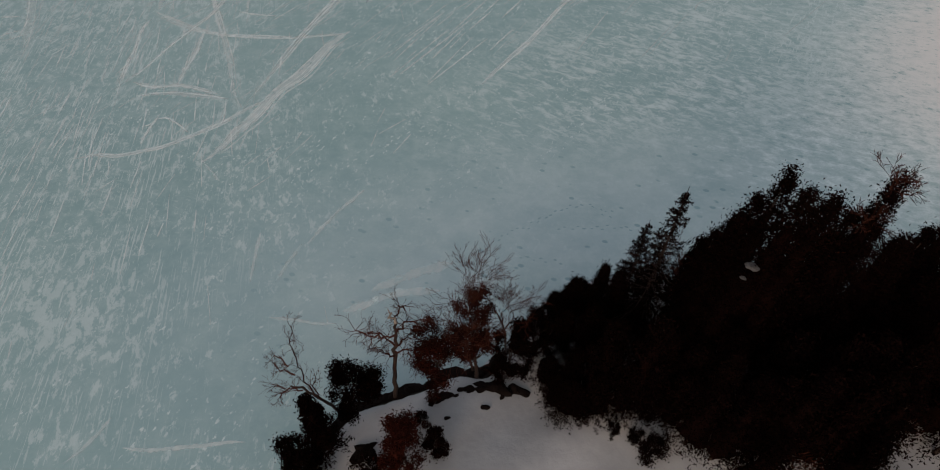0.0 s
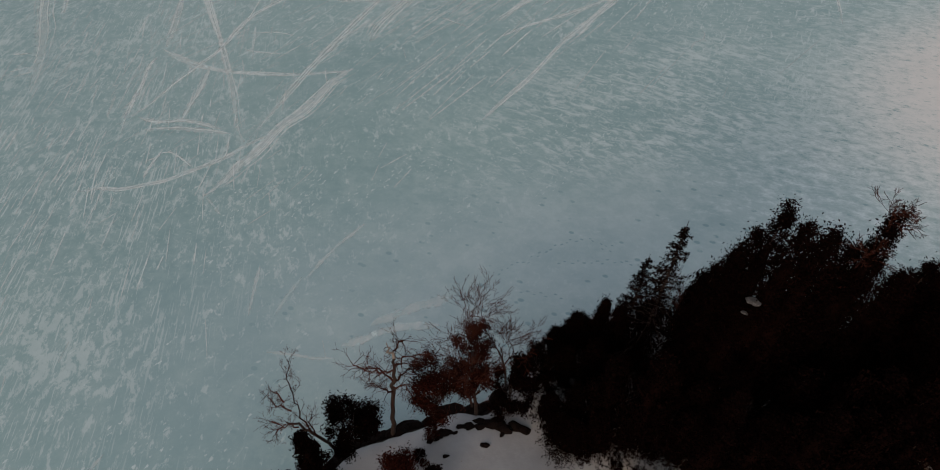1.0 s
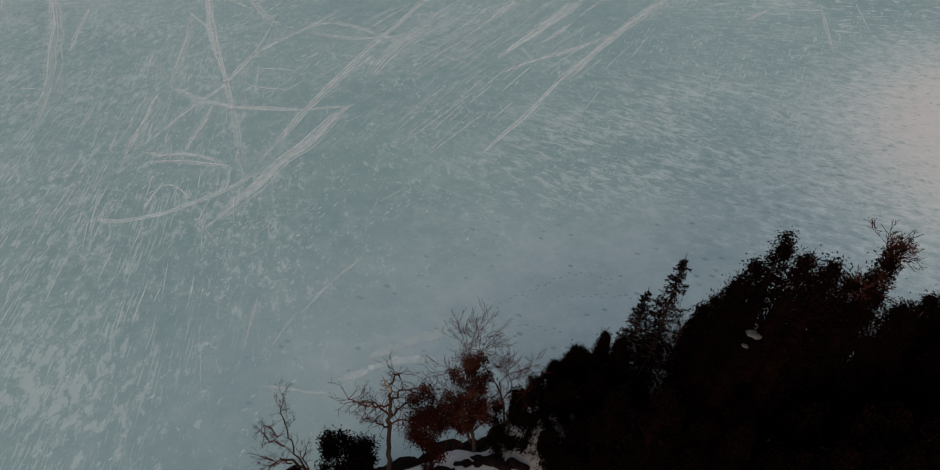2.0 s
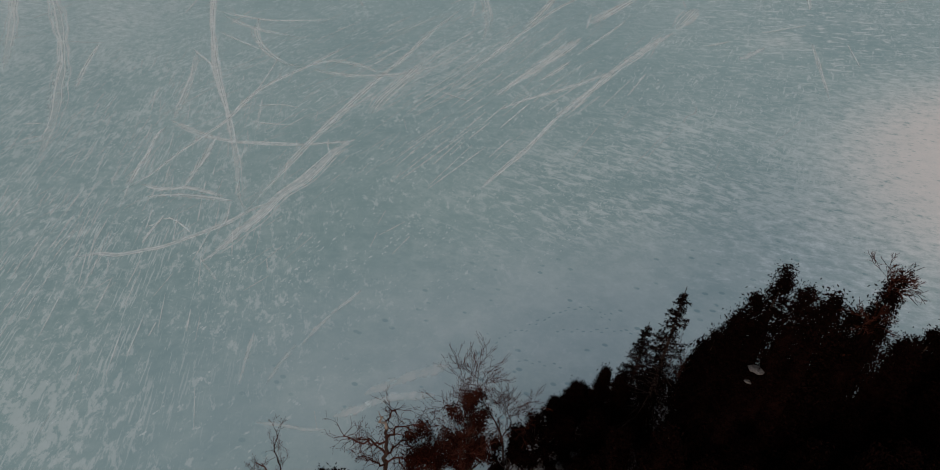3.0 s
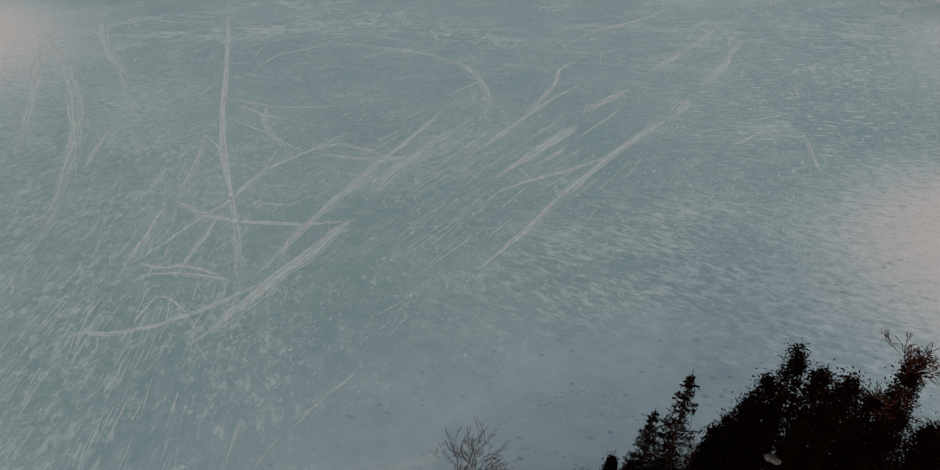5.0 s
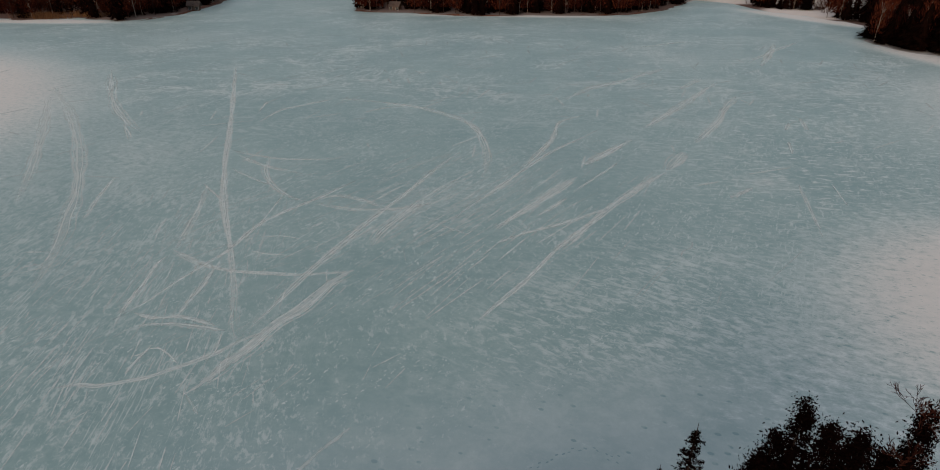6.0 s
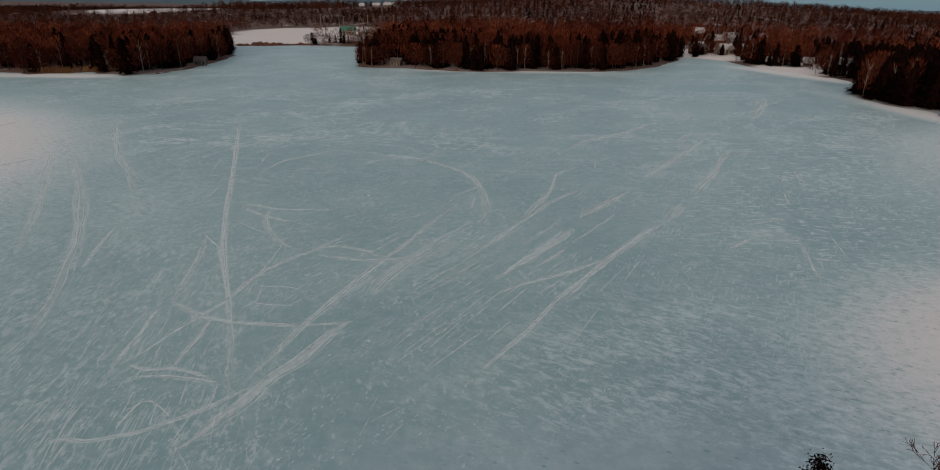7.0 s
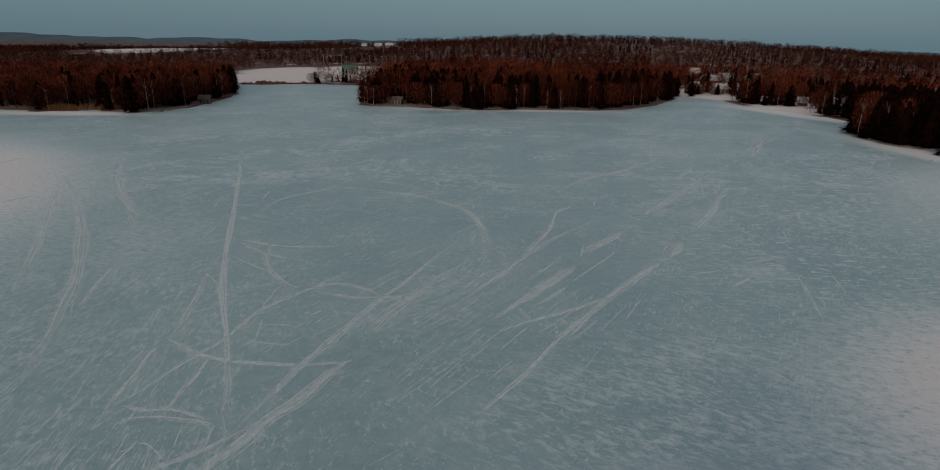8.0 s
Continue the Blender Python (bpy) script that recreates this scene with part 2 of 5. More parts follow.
def snow_material():
    m = Nodes("old_snow", 0.9, 0, 0.02)
    flat = m.mapped()
    c = m.mix(m.step(m.noise(flat, 0.35, 5), 0.35, 0.7), (0.28, 0.286, 0.30), (0.40, 0.402, 0.417))
    litter = m.step(m.noise(flat, 9.0, 4, 0.75), 0.66, 0.72)
    c = m.mix(m.math("MULTIPLY", litter, 0.6), c, (0.16, 0.10, 0.07))
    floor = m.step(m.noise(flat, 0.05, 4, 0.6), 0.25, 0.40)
    open_land = blob(m, -120, 350, 48, 62, 0, 0.6)
    for x, y, a, b in ((112, 283, 30, 32), (140, 330, 32, 50), (-375, 760, 85, 120), (-76, 385, 24, 54), (-125, 420, 40, 55), (-90, 430, 44, 60), (128, 222, 26, 24)):
        open_land = m.math("MAXIMUM", open_land, blob(m, x, y, a, b, 0, 0.75))
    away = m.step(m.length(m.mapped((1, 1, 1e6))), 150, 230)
    c = m.mix(m.math("MULTIPLY", away, 0.85), c, (0.66, 0.61, 0.58))      # sunlight on the far shores, painted as paler, warmer snow
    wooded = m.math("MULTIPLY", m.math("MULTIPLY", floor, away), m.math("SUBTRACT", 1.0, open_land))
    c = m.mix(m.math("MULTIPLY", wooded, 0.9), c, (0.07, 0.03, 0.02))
    # steep banks are bare earth and rock
    g = m.t.nodes.new("ShaderNodeNewGeometry")
    n = m.t.nodes.new("ShaderNodeSeparateXYZ")
    m.link(g.outputs["Normal"], n.inputs[0])
    steep = m.math("ADD", n.outputs[2], m.math("MULTIPLY", m.noise(flat, 2.5, 4), 0.25))
    c = m.mix(m.step(steep, 0.86, 0.96, 1.0, 0.0), c, (0.016, 0.011, 0.009))
    m.colour(c)
    m.bump(m.math("ADD", m.noise(flat, 1.2, 5), m.math("MULTIPLY", m.noise(flat, 12, 3), 0.15)), 0.35, 0.12)
    return m.mat


def plain(name, a, b, rough=0.8, scale=3.0, stretch=(1, 1, 1), by_piece=0.0, bump=0.2, spec=0.25, lo=0.3, hi=0.7):
    """Two tones by grain and by larger stains, and a shift from piece to piece."""
    m = Nodes(name, rough, 0, spec)
    v = m.mapped(stretch)
    f = m.math("ADD", m.math("MULTIPLY", m.noise(v, scale, 5, 0.6), 0.6), m.math("MULTIPLY", m.noise(v, scale * 0.17, 3), 0.4))
    if by_piece:
        f = m.math("ADD", f, m.math("MULTIPLY", m.math("SUBTRACT", m.island(), 0.5), by_piece))
        f = m.math("ADD", f, m.math("MULTIPLY", m.math("SUBTRACT", m.random(), 0.5), by_piece * 0.5))
    m.colour(m.mix(m.step(f, lo, hi), a, b))
    if bump:
        m.bump(m.noise(v, scale * 2, 4), bump, 0.02)
    return m.mat


ICE, SNOW = ice_material(), snow_material()
RUT = track_material("pressed_snow_lines", 0.60, 0.42, 0.49)
SLABS = [track_material("thin_track_snow", 0.30, 0.45, 0.57), track_material("loose_track_snow", 0.38, 0.44, 0.55), track_material("thick_track_snow", 0.48, 0.43, 0.54)]
# near-black needles: deep shade of the evergreens is put into the colour
EVERGREEN = plain("shaded_evergreen_sprays", (0.0022, 0.0012, 0.0011), (0.0075, 0.0032, 0.0028), 0.75, 2, by_piece=0.5, bump=0, spec=0.0)
RED_LEAF = plain("withered_oak_leaves", (0.010, 0.0034, 0.0026), (0.040, 0.010, 0.007), 0.8, 2, by_piece=0.6, bump=0, spec=0.0)
BARK = plain("dark_bark", (0.014, 0.009, 0.008), (0.045, 0.028, 0.022), 0.9, 8, (1, 1, 0.2))
PALE_BARK = plain("pale_birch_bark", (0.10, 0.075, 0.06), (0.34, 0.29, 0.25), 0.85, 5, (0.4, 0.4, 1))
TWIG = plain("reddish_twigs", (0.024, 0.009, 0.007), (0.070, 0.025, 0.018), 0.85, 1, by_piece=0.5, bump=0, spec=0.0)
FAR_LEAFLESS = plain("far_leafless_crowns", (0.020, 0.005, 0.004), (0.25, 0.068, 0.033), 0.9, 0.11, by_piece=0.26, bump=0, spec=0.0, lo=0.44, hi=0.79)
FAR_CANOPY = plain("distant_leafless_canopy", (0.014, 0.005, 0.004), (0.085, 0.029, 0.018), 0.9, 0.05, by_piece=0.22, bump=0, spec=0.0, lo=0.38, hi=0.78)
FAR_TRUNK = plain("far_brown_trunks", (0.05, 0.026, 0.018), (0.21, 0.13, 0.09), 0.9, 0.4, by_piece=0.8, bump=0, spec=0.0)
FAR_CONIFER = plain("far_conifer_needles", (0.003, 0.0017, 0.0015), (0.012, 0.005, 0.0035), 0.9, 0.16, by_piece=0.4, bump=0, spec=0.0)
ROCK = plain("dark_shore_rock", (0.003, 0.002, 0.002), (0.012, 0.008, 0.007), 0.95, 3, bump=0.6, spec=0.05)
BRICK_RED = plain("weathered_brown_siding", (0.06, 0.032, 0.02), (0.13, 0.07, 0.045), 0.8, 1.5, (1, 1, 0.1))
WHITE_SIDING = plain("dull_white_siding", (0.20, 0.185, 0.17), (0.34, 0.32, 0.30), 0.7, 1.5, (1, 1, 0.1))
GREY_SIDING = plain("grey_siding", (0.11, 0.10, 0.095), (0.19, 0.18, 0.17), 0.7, 1.5, (1, 1, 0.1))
ROOF_SNOW = plain("snow_on_a_roof", (0.28, 0.275, 0.28), (0.44, 0.43, 0.43), 0.8, 0.8)
ROOF_GREEN = plain("green_metal_roof", (0.03, 0.10, 0.07), (0.06, 0.16, 0.11), 0.5, 1.0)
ROOF_DARK = plain("dark_shingles", (0.04, 0.03, 0.028), (0.11, 0.08, 0.065), 0.85, 2.0)
PANE = plain("dark_window_glass", (0.015, 0.018, 0.02), (0.04, 0.045, 0.05), 0.12, 0.5, bump=0, spec=0.5)
EARTH = plain("bare_brown_earth", (0.05, 0.019, 0.012), (0.15, 0.058, 0.030), 0.95, 0.6)
GREY_SNOW = plain("grey_crusted_snow", (0.045, 0.042, 0.042), (0.20, 0.19, 0.19), 0.9, 14, bump=0.8)
REED = plain("dry_ochre_reeds", (0.10, 0.045, 0.02), (0.22, 0.11, 0.045), 0.9, 0.5, by_piece=0.5, bump=0)
POLE = plain("weathered_grey_pole", (0.13, 0.115, 0.10), (0.24, 0.22, 0.20), 0.8, 2, (1, 1, 0.1))
PRINT = plain("trodden_bare_ice", (0.20, 0.30, 0.33), (0.26, 0.37, 0.40), 0.5, 4)
FILLED_PRINT = plain("snow_in_prints", (0.42, 0.52, 0.55), (0.52, 0.60, 0.62), 0.85, 4)
# forest tinted blue-grey: the haze of distance is in the base colour
HILL = plain("hazy_wooded_ridge", (0.042, 0.074, 0.094), (0.062, 0.102, 0.122), 0.95, 0.01, bump=0)


# ---------------------------------------------------------------- building tools
def mesh_of(name, verts, faces, material, uvs=None, smooth=False):
    me = bpy.data.meshes.new(name)
    verts = np.asarray(verts, dtype=np.float32).reshape(-1, 3)
    if isinstance(faces, np.ndarray):
        k = faces.shape[1]
        me.vertices.add(len(verts))
        me.vertices.foreach_set("co", verts.ravel())
        me.loops.add(faces.size)
        me.loops.foreach_set("vertex_index", faces.astype(np.int32).ravel())
        me.polygons.add(len(faces))
        me.polygons.foreach_set("loop_start", np.arange(0, faces.size, k, dtype=np.int32))
        me.update(calc_edges=True)
    else:
        me.from_pydata(verts.tolist(), [], faces)
    if uvs is not None:
        layer = me.uv_layers.new(name="UVMap")
        index = np.empty(len(me.loops), dtype=np.int32)
        me.loops.foreach_get("vertex_index", index)
        layer.data.foreach_set("uv", np.asarray(uvs, dtype=np.float32)[index].ravel())
    if smooth:
        me.polygons.foreach_set("use_smooth", np.ones(len(me.polygons), dtype=bool))
    me.materials.append(material)
    return me


def part(name, me, parent, label=""):
    ob = new(name, me)
    ob.parent = parent
    return tagged(ob, label) if label else ob


def empty(name, label, category, group="", m=None):
    ob = tagged(new(name), label, category, group)
    ob.matrix_basis = m or Matrix()
    return ob


class Geo:
    """Collects vertices and faces of one mesh."""

    def __init__(self):
        self.v, self.f = [], []

    def add(self, verts, faces):
        k = len(self.v)
        self.v += [tuple(p) for p in verts]
        self.f += [tuple(i + k for i in q) for q in faces]

    def box(self, x0, x1, y0, y1, z0, z1):
        self.add([(x, y, z) for z in (z0, z1) for x, y in ((x0, y0), (x1, y0), (x1, y1), (x0, y1))],
                 [(3, 2, 1, 0), (4, 5, 6, 7), (0, 1, 5, 4), (1, 2, 6, 5), (2, 3, 7, 6), (3, 0, 4, 7)])

    def tube(self, points, radii, sides=5):
        k = len(self.v)
        for i, (p, r) in enumerate(zip(points, radii)):
            p = Vector(p)
            d = (Vector(points[min(i + 1, len(points) - 1)]) - Vector(points[max(i - 1, 0)])).normalized()
            a = d.cross((0.31, 0.95, 0.1)).normalized()
            b = d.cross(a)
            for s in range(sides):
                w = 2 * math.pi * s / sides
                self.v.append(tuple(p + r * (math.cos(w) * a + math.sin(w) * b)))
        for i in range(len(points) - 1):
            for s in range(sides):
                a, b = k + i * sides + s, k + i * sides + (s + 1) % sides
                self.f.append((a, b, b + sides, a + sides))
        self.f.append(tuple(k + (len(points) - 1) * sides + s for s in range(sides)))

    def mesh(self, name, material, smooth=False):
        return mesh_of(name, self.v, self.f, material, smooth=smooth)


def sprays(centres, size, rng, flat=0.0):
    """A small pointed leaf spray (two triangles) at each centre."""
    c = np.asarray(centres, dtype=float)
    n = len(c)
    d = rng.normal(size=(n, 3))
    d[:, 2] *= 1 - flat
    d /= np.linalg.norm(d, axis=1)[:, None]
    e = np.cross(d, rng.normal(size=(n, 3)))
    e /= np.linalg.norm(e, axis=1)[:, None]
    s = size * rng.uniform(0.6, 1.5, (n, 1))
    v = np.stack([c - d * s, c + e * s * 0.42, c + d * s, c - e * s * 0.42], 1).reshape(-1, 3)
    i = np.arange(n)[:, None] * 4
    return v, np.concatenate([i, i + 1, i + 2, i + 3], 1)


# ---------------------------------------------------------------- the lake's outline and the lie of the land
LAKE = [(-7.0, -45), (-7.6, -10), (-7.2, 3), (-6.4, 6.3), (-5.7, 8.2), (-4.7, 9.2), (-3.1, 9.9), (-1.4, 10.5), (0.3, 10.9), (1.4, 11.9),
        (3.0, 14.0), (6.0, 15.6), (10, 15.2), (14, 14.0), (19, 12.5), (30, 6), (60, -6), (100, 10), (118, 60), (108, 105), (103, 127),
        (99.5, 141), (98, 153)]
LAKE2 = [(104, 163), (119, 186), (116, 207), (108, 226), (105, 264), (97, 273), (71, 228), (55, 211), (43, 207), (23, 206), (0, 201), (-18, 208),
         (-31, 210), (-41, 212.5), (-44, 222), (-40, 260), (-59, 313), (-92, 319), (-119, 308), (-103, 262), (-97, 248), (-93, 200),
         (-102, 178), (-123, 186), (-132, 178), (-148, 184), (-200, 150), (-210, 60), (-130, -50), (-40, -70)]
SHORE = np.array(LAKE + LAKE2, dtype=float)


def shore_distance(x, y):
    """Metres from the lake's edge, positive on land."""
    px, py = np.asarray(x, float), np.asarray(y, float)
    best = np.full(px.shape, 1e9)
    inside = np.zeros(px.shape, bool)
    for (ax, ay), (bx, by) in zip(SHORE, np.roll(SHORE, -1, axis=0)):
        dx, dy = bx - ax, by - ay
        t = np.clip(((px - ax) * dx + (py - ay) * dy) / (dx * dx + dy * dy), 0, 1)
        best = np.minimum(best, np.hypot(px - ax - t * dx, py - ay - t * dy))
        cross = (ay > py) != (by > py)
        inside ^= cross & (px < (bx - ax) * (py - ay) / (by - ay + 1e-12) + ax)
    return np.where(inside, -best, best)


def smooth01(v, lo, hi):
    t = np.clip((v - lo) / (hi - lo), 0, 1)
    return t * t * (3 - 2 * t)


def waves(x, y, size, seed):
    """Soft unevenness, from a few crossing waves."""
    r = np.random.default_rng(seed)
    total = 0
    for k in range(7):
        a, q = r.uniform(0, 2 * math.pi), r.uniform(0.6, 1.7) / size
        total = total + np.sin((x * math.cos(a) + y * math.sin(a)) * q * 2 * math.pi + r.uniform(0, 6))
    return total / 7


def land(x, y):
    """Height of the ground; the lake lies at 0."""
    x, y = np.asarray(x, float), np.asarray(y, float)
    d = shore_distance(x, y) + 0.25 * waves(x, y, 3.0, 4)
    near = 1 - smooth01(np.hypot(x, y), 40, 90)
    bank = smooth01(d, 0.0, 0.8) * 1.0 + 0.35 * smooth01(d, 0.8, 6) + 0.15 * waves(x, y, 4.0, 5) * smooth01(d, 0.5, 2)
    bank = bank + 2.4 * smooth01(x, 3.5, 10) * smooth01(d, 0.5, 5)
    gentle = 0.25 * smooth01(d, 0, 2) + 1.2 * smooth01(d, 2, 40) + 0.4 * waves(x, y, 30, 6) * smooth01(d, 8, 40)
    out = smooth01(d, 60, 260)
    hills = 29 * np.exp(-((x - 190) / 380) ** 2 - ((y - 860) / 300) ** 2) + 4 * np.exp(-((x - 420) / 260) ** 2 - ((y - 330) / 260) ** 2)
    hills = hills + 7 * np.exp(-((x + 380) / 200) ** 2 - ((y - 760) / 130) ** 2) + 1.2 * waves(x, y, 260, 7)
    # unseen mound behind the viewer, added to raise the sun-blocking woods
    rise = 6.5 * np.exp(-((x - 45) / 75) ** 2 - ((y + 125) / 38) ** 2) * smooth01(d, 3, 40)
    h = near * bank + (1 - near) * gentle + rise + out * hills * (1 - smooth01(np.hypot(x, y), 1700, 2600))
    return np.where(d > 0, h, -0.5 * smooth01(-d, 0, 1.0))


def axis(fine, lo, hi, mid, lo2, hi2, end):
    a = list(np.arange(lo, hi, fine))
    v, s = hi, fine
    while v < hi2:
        a.append(v)
        s = min(s * 1.25, mid)
        v += s
    while v < end:
        a.append(v)
        s *= 1.22
        v += s
    v, s = lo - fine, fine
    front = []
    while v > lo2:
        front.append(v)
        s = min(s * 1.25, mid)
        v -= s
    while v > -end:
        front.append(v)
        s *= 1.22
        v -= s
    return np.array(front[::-1] + a)


def grid(name, xs, ys, height, material, smooth=True):
    gx, gy = np.meshgrid(xs, ys)
    gz = height(gx, gy)
    v = np.stack([gx, gy, gz], -1).reshape(-1, 3)
    nx, ny = len(xs), len(ys)
    i = (np.arange(ny - 1)[:, None] * nx + np.arange(nx - 1)[None, :]).ravel()
    return mesh_of(name, v, np.stack([i, i + 1, i + nx + 1, i + nx], 1), material, smooth=smooth)


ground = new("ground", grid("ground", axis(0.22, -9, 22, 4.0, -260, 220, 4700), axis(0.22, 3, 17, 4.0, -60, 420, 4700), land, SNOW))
tagged(ground, "snow-covered lakeshore land with bare dark banks", "ground", kind="structure")
ice = new("lake_ice", grid("lake_ice", np.linspace(-230, 140, 38), np.linspace(-85, 335, 43), lambda x, y: 0 * x, ICE))
tagged(ice, "frozen lake of teal ice with wind-blown snow patches", "ice", kind="structure")


# wooded ridges at the edge of sight, distance haze painted into their colour
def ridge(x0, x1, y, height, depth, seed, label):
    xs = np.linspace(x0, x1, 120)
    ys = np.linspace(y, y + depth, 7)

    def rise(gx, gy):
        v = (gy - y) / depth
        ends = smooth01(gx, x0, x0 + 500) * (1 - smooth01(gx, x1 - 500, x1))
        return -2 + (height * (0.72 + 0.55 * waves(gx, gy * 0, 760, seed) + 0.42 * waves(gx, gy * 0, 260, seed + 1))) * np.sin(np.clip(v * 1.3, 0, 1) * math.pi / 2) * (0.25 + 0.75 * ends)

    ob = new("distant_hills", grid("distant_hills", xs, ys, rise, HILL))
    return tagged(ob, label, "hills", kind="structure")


ridge(-4300, 700, 3600, 46, 500, 11, "low wooded ridge on the horizon, blue-grey with painted haze")
ridge(900, 4300, 2900, 22, 500, 15, "low wooded rise on the horizon, blue-grey with painted haze")


# ---------------------------------------------------------------- tracks scraped into the ice
TRACK_COUNT = itertools.count(1)


def track(points, width, ruts, slab):
    """A band of scraped snow along a path, with thin ridges that run side by side in it."""
    seed = next(TRACK_COUNT)
    lift = 0.002 + 0.00012 * seed
    r = np.random.default_rng(seed)
    p = np.array(points, dtype=float)
    t = np.linspace(0, len(p) - 1, 12 * (len(p) - 1) + 1)
    i = np.clip(t.astype(int), 0, len(p) - 2)
    f = (t - i)[:, None]
    q0, q1, q2, q3 = p[np.maximum(i - 1, 0)], p[i], p[i + 1], p[np.minimum(i + 2, len(p) - 1)]
    c = 0.5 * (2 * q1 + (q2 - q0) * f + (2 * q0 - 5 * q1 + 4 * q2 - q3) * f ** 2 + (3 * q1 - q0 - 3 * q2 + q3) * f ** 3)
    d = np.gradient(c, axis=0)
    d /= np.linalg.norm(d, axis=1)[:, None] + 1e-9
    n = np.stack([-d[:, 1], d[:, 0]], 1)
    run = np.concatenate([[0], np.cumsum(np.linalg.norm(np.diff(c, axis=0), axis=1))])
    ob = empty("vehicle_track", "pale scraped snow track across the ice", "track", "tracks on the ice")
    a = np.arange(len(c) - 1)
    faces = np.stack([a + len(c), a + len(c) + 1, a + 1, a], 1)

    def ribbon(name, off, w, z, material, u0):
        v = [np.column_stack([c + n * (off + w * side)[:, None], np.full(len(c), z)]) for side in (0.5, -0.5)]
        uv = [np.column_stack([run + u0, np.full(len(c), side)]) for side in (0.0, 1.0)]
        part(name, mesh_of(name, np.concatenate(v), faces, material, np.concatenate(uv)), ob)

    ends = np.clip(np.minimum(run, run[-1] - run) / (0.12 * run[-1] + 0.2), 0.06, 1) ** 0.6
    swell = 0.85 + 0.22 * np.sin(run * 0.31 + seed) + 0.12 * np.sin(run * 1.1 + 2 * seed)
    ribbon("loose_snow", 0 * run, 1.25 * width * swell * ends, lift - 0.00005, SLABS[0 if slab < 0.42 else 1 if slab < 0.68 else 2], 53.0 * seed)
    for j in range(ruts):
        off = (j + 0.5) / ruts - 0.5 + r.normal(0, 0.05)
        off = off * width * swell + 0.04 * width * np.sin(run * r.uniform(0.2, 0.6) + r.uniform(0, 6))
        lo, hi = run[-1] * r.uniform(0, 0.22) * (ruts > 1), run[-1] * (1 - r.uniform(0, 0.22) * (ruts > 1))
        taper = np.clip(np.minimum(run - lo, hi - run) / (0.12 * run[-1] + 0.2), 0.02, 1) ** 0.7
        w = min(width, r.uniform(0.08, 0.19) * (1 + 0.012 * np.linalg.norm(c.mean(0)))) * taper
        ribbon("rut", off, w, lift + 0.00001 * j, RUT, 37.0 * seed + 11.0 * j)
    return ob


track([(-13.8, 28.3), (-14.6, 29.8), (-16.4, 34.8), (-18.6, 40.1), (-21.9, 47.4), (-25.8, 57.5), (-31, 72.9), (-34.1, 81.8), (-45.2, 113.5)], 0.9, 5, 0.55)
track([(-22.8, 39.4), (-20.2, 37.6), (-17.5, 36.4), (-14.6, 36), (-11.8, 35.9), (-8.5, 36.4)], 0.75, 3, 0.7)
track([(-22.2, 30.1), (-21.2, 32.1), (-20.4, 34.6), (-19.5, 36.9), (-18.5, 39.3), (-17.6, 44.1), (-15.9, 47.2), (-14.1, 49.7), (-11.4, 54.4)], 0.6, 3, 0.6)
track([(-13.6, 28.7), (-13.1, 30.3), (-12.2, 33.6), (-11.4, 36.5), (-10.4, 39.4), (-9.6, 41.8), (-7.8, 46.8), (-5.9, 51.4), (-3.7, 57.8), (-0.9, 64.2)], 0.75, 3, 0.55)
track([(-14.8, 23.4), (-14, 24.7), (-13.4, 26.2), (-12.7, 27.5), (-11.9, 29.8), (-10.8, 31.5), (-10, 33.5), (-9.3, 35.3), (-8.3, 36.7)], 1.25, 6, 0.7)
track([(-22, 23.8), (-20.7, 24.1), (-19.7, 24), (-18.4, 24.4), (-17.3, 24.8), (-16.3, 25.5), (-15.3, 26.2), (-14.4, 26.9), (-13.5, 28), (-12.1, 29.2)], 0.45, 2, 1)
track([(-27.1, 63.4), (-24.6, 62), (-20.1, 60.5), (-13.7, 61)], 0.5, 3, 0.25)
track([(-22.2, 61.1), (-21.1, 56.5), (-18.9, 52.4), (-16.5, 49.8), (-14.9, 48.9)], 0.9, 4, 0.4)
track([(-26.2, 62), (-21.9, 58.4), (-17, 56)], 0.8, 3, 0.3)
track([(-25.1, 57.5), (-21.9, 54.7), (-19, 52.6)], 0.5, 2, 0.3)
track([(-14.9, 49), (-12.5, 50.4), (-9.8, 49.4), (-7.6, 47.8)], 0.7, 3, 0.4)
track([(-14.2, 48.7), (-10.5, 47.4), (-6.2, 47.6), (-2.9, 49.3)], 0.8, 3, 0.35)
track([(-26.1, 53), (-22.9, 49.2)], 0.35, 1, 0.7)
track([(-67.2, 93.6), (-55.2, 78.6), (-44.1, 62.4), (-37.4, 51.2), (-34.5, 45), (-32.2, 40.2), (-30.8, 36.7), (-29.9, 33.9)], 1.7, 7, 0.35)
track([(-63.6, 87.2), (-53.9, 71.1), (-45.3, 56.2), (-41.1, 48.3)], 1.4, 4, 0.3)
track([(-66.2, 108.2), (-53, 85.3), (-44.9, 74.2), (-41, 70)], 1.8, 5, 0.3)
track([(-44.9, 73.3), (-40.7, 66.9)], 1, 2, 0.3)
track([(-35.6, 54.3), (-34.1, 48.6), (-32.8, 44.5)], 0.5, 2, 0.3)
track([(-33.7, 38.7), (-32.2, 38.8)], 0.3, 1, 0.9)
track([(-32.5, 36.3), (-31.4, 37)], 0.3, 1, 0.8)
track([(-32, 35.6), (-30.7, 36.5)], 0.25, 1, 0.6)
track([(-25.4, 52), (-24.1, 47.4), (-23.3, 43.7), (-22.6, 39.7)], 1, 2, 0.6)
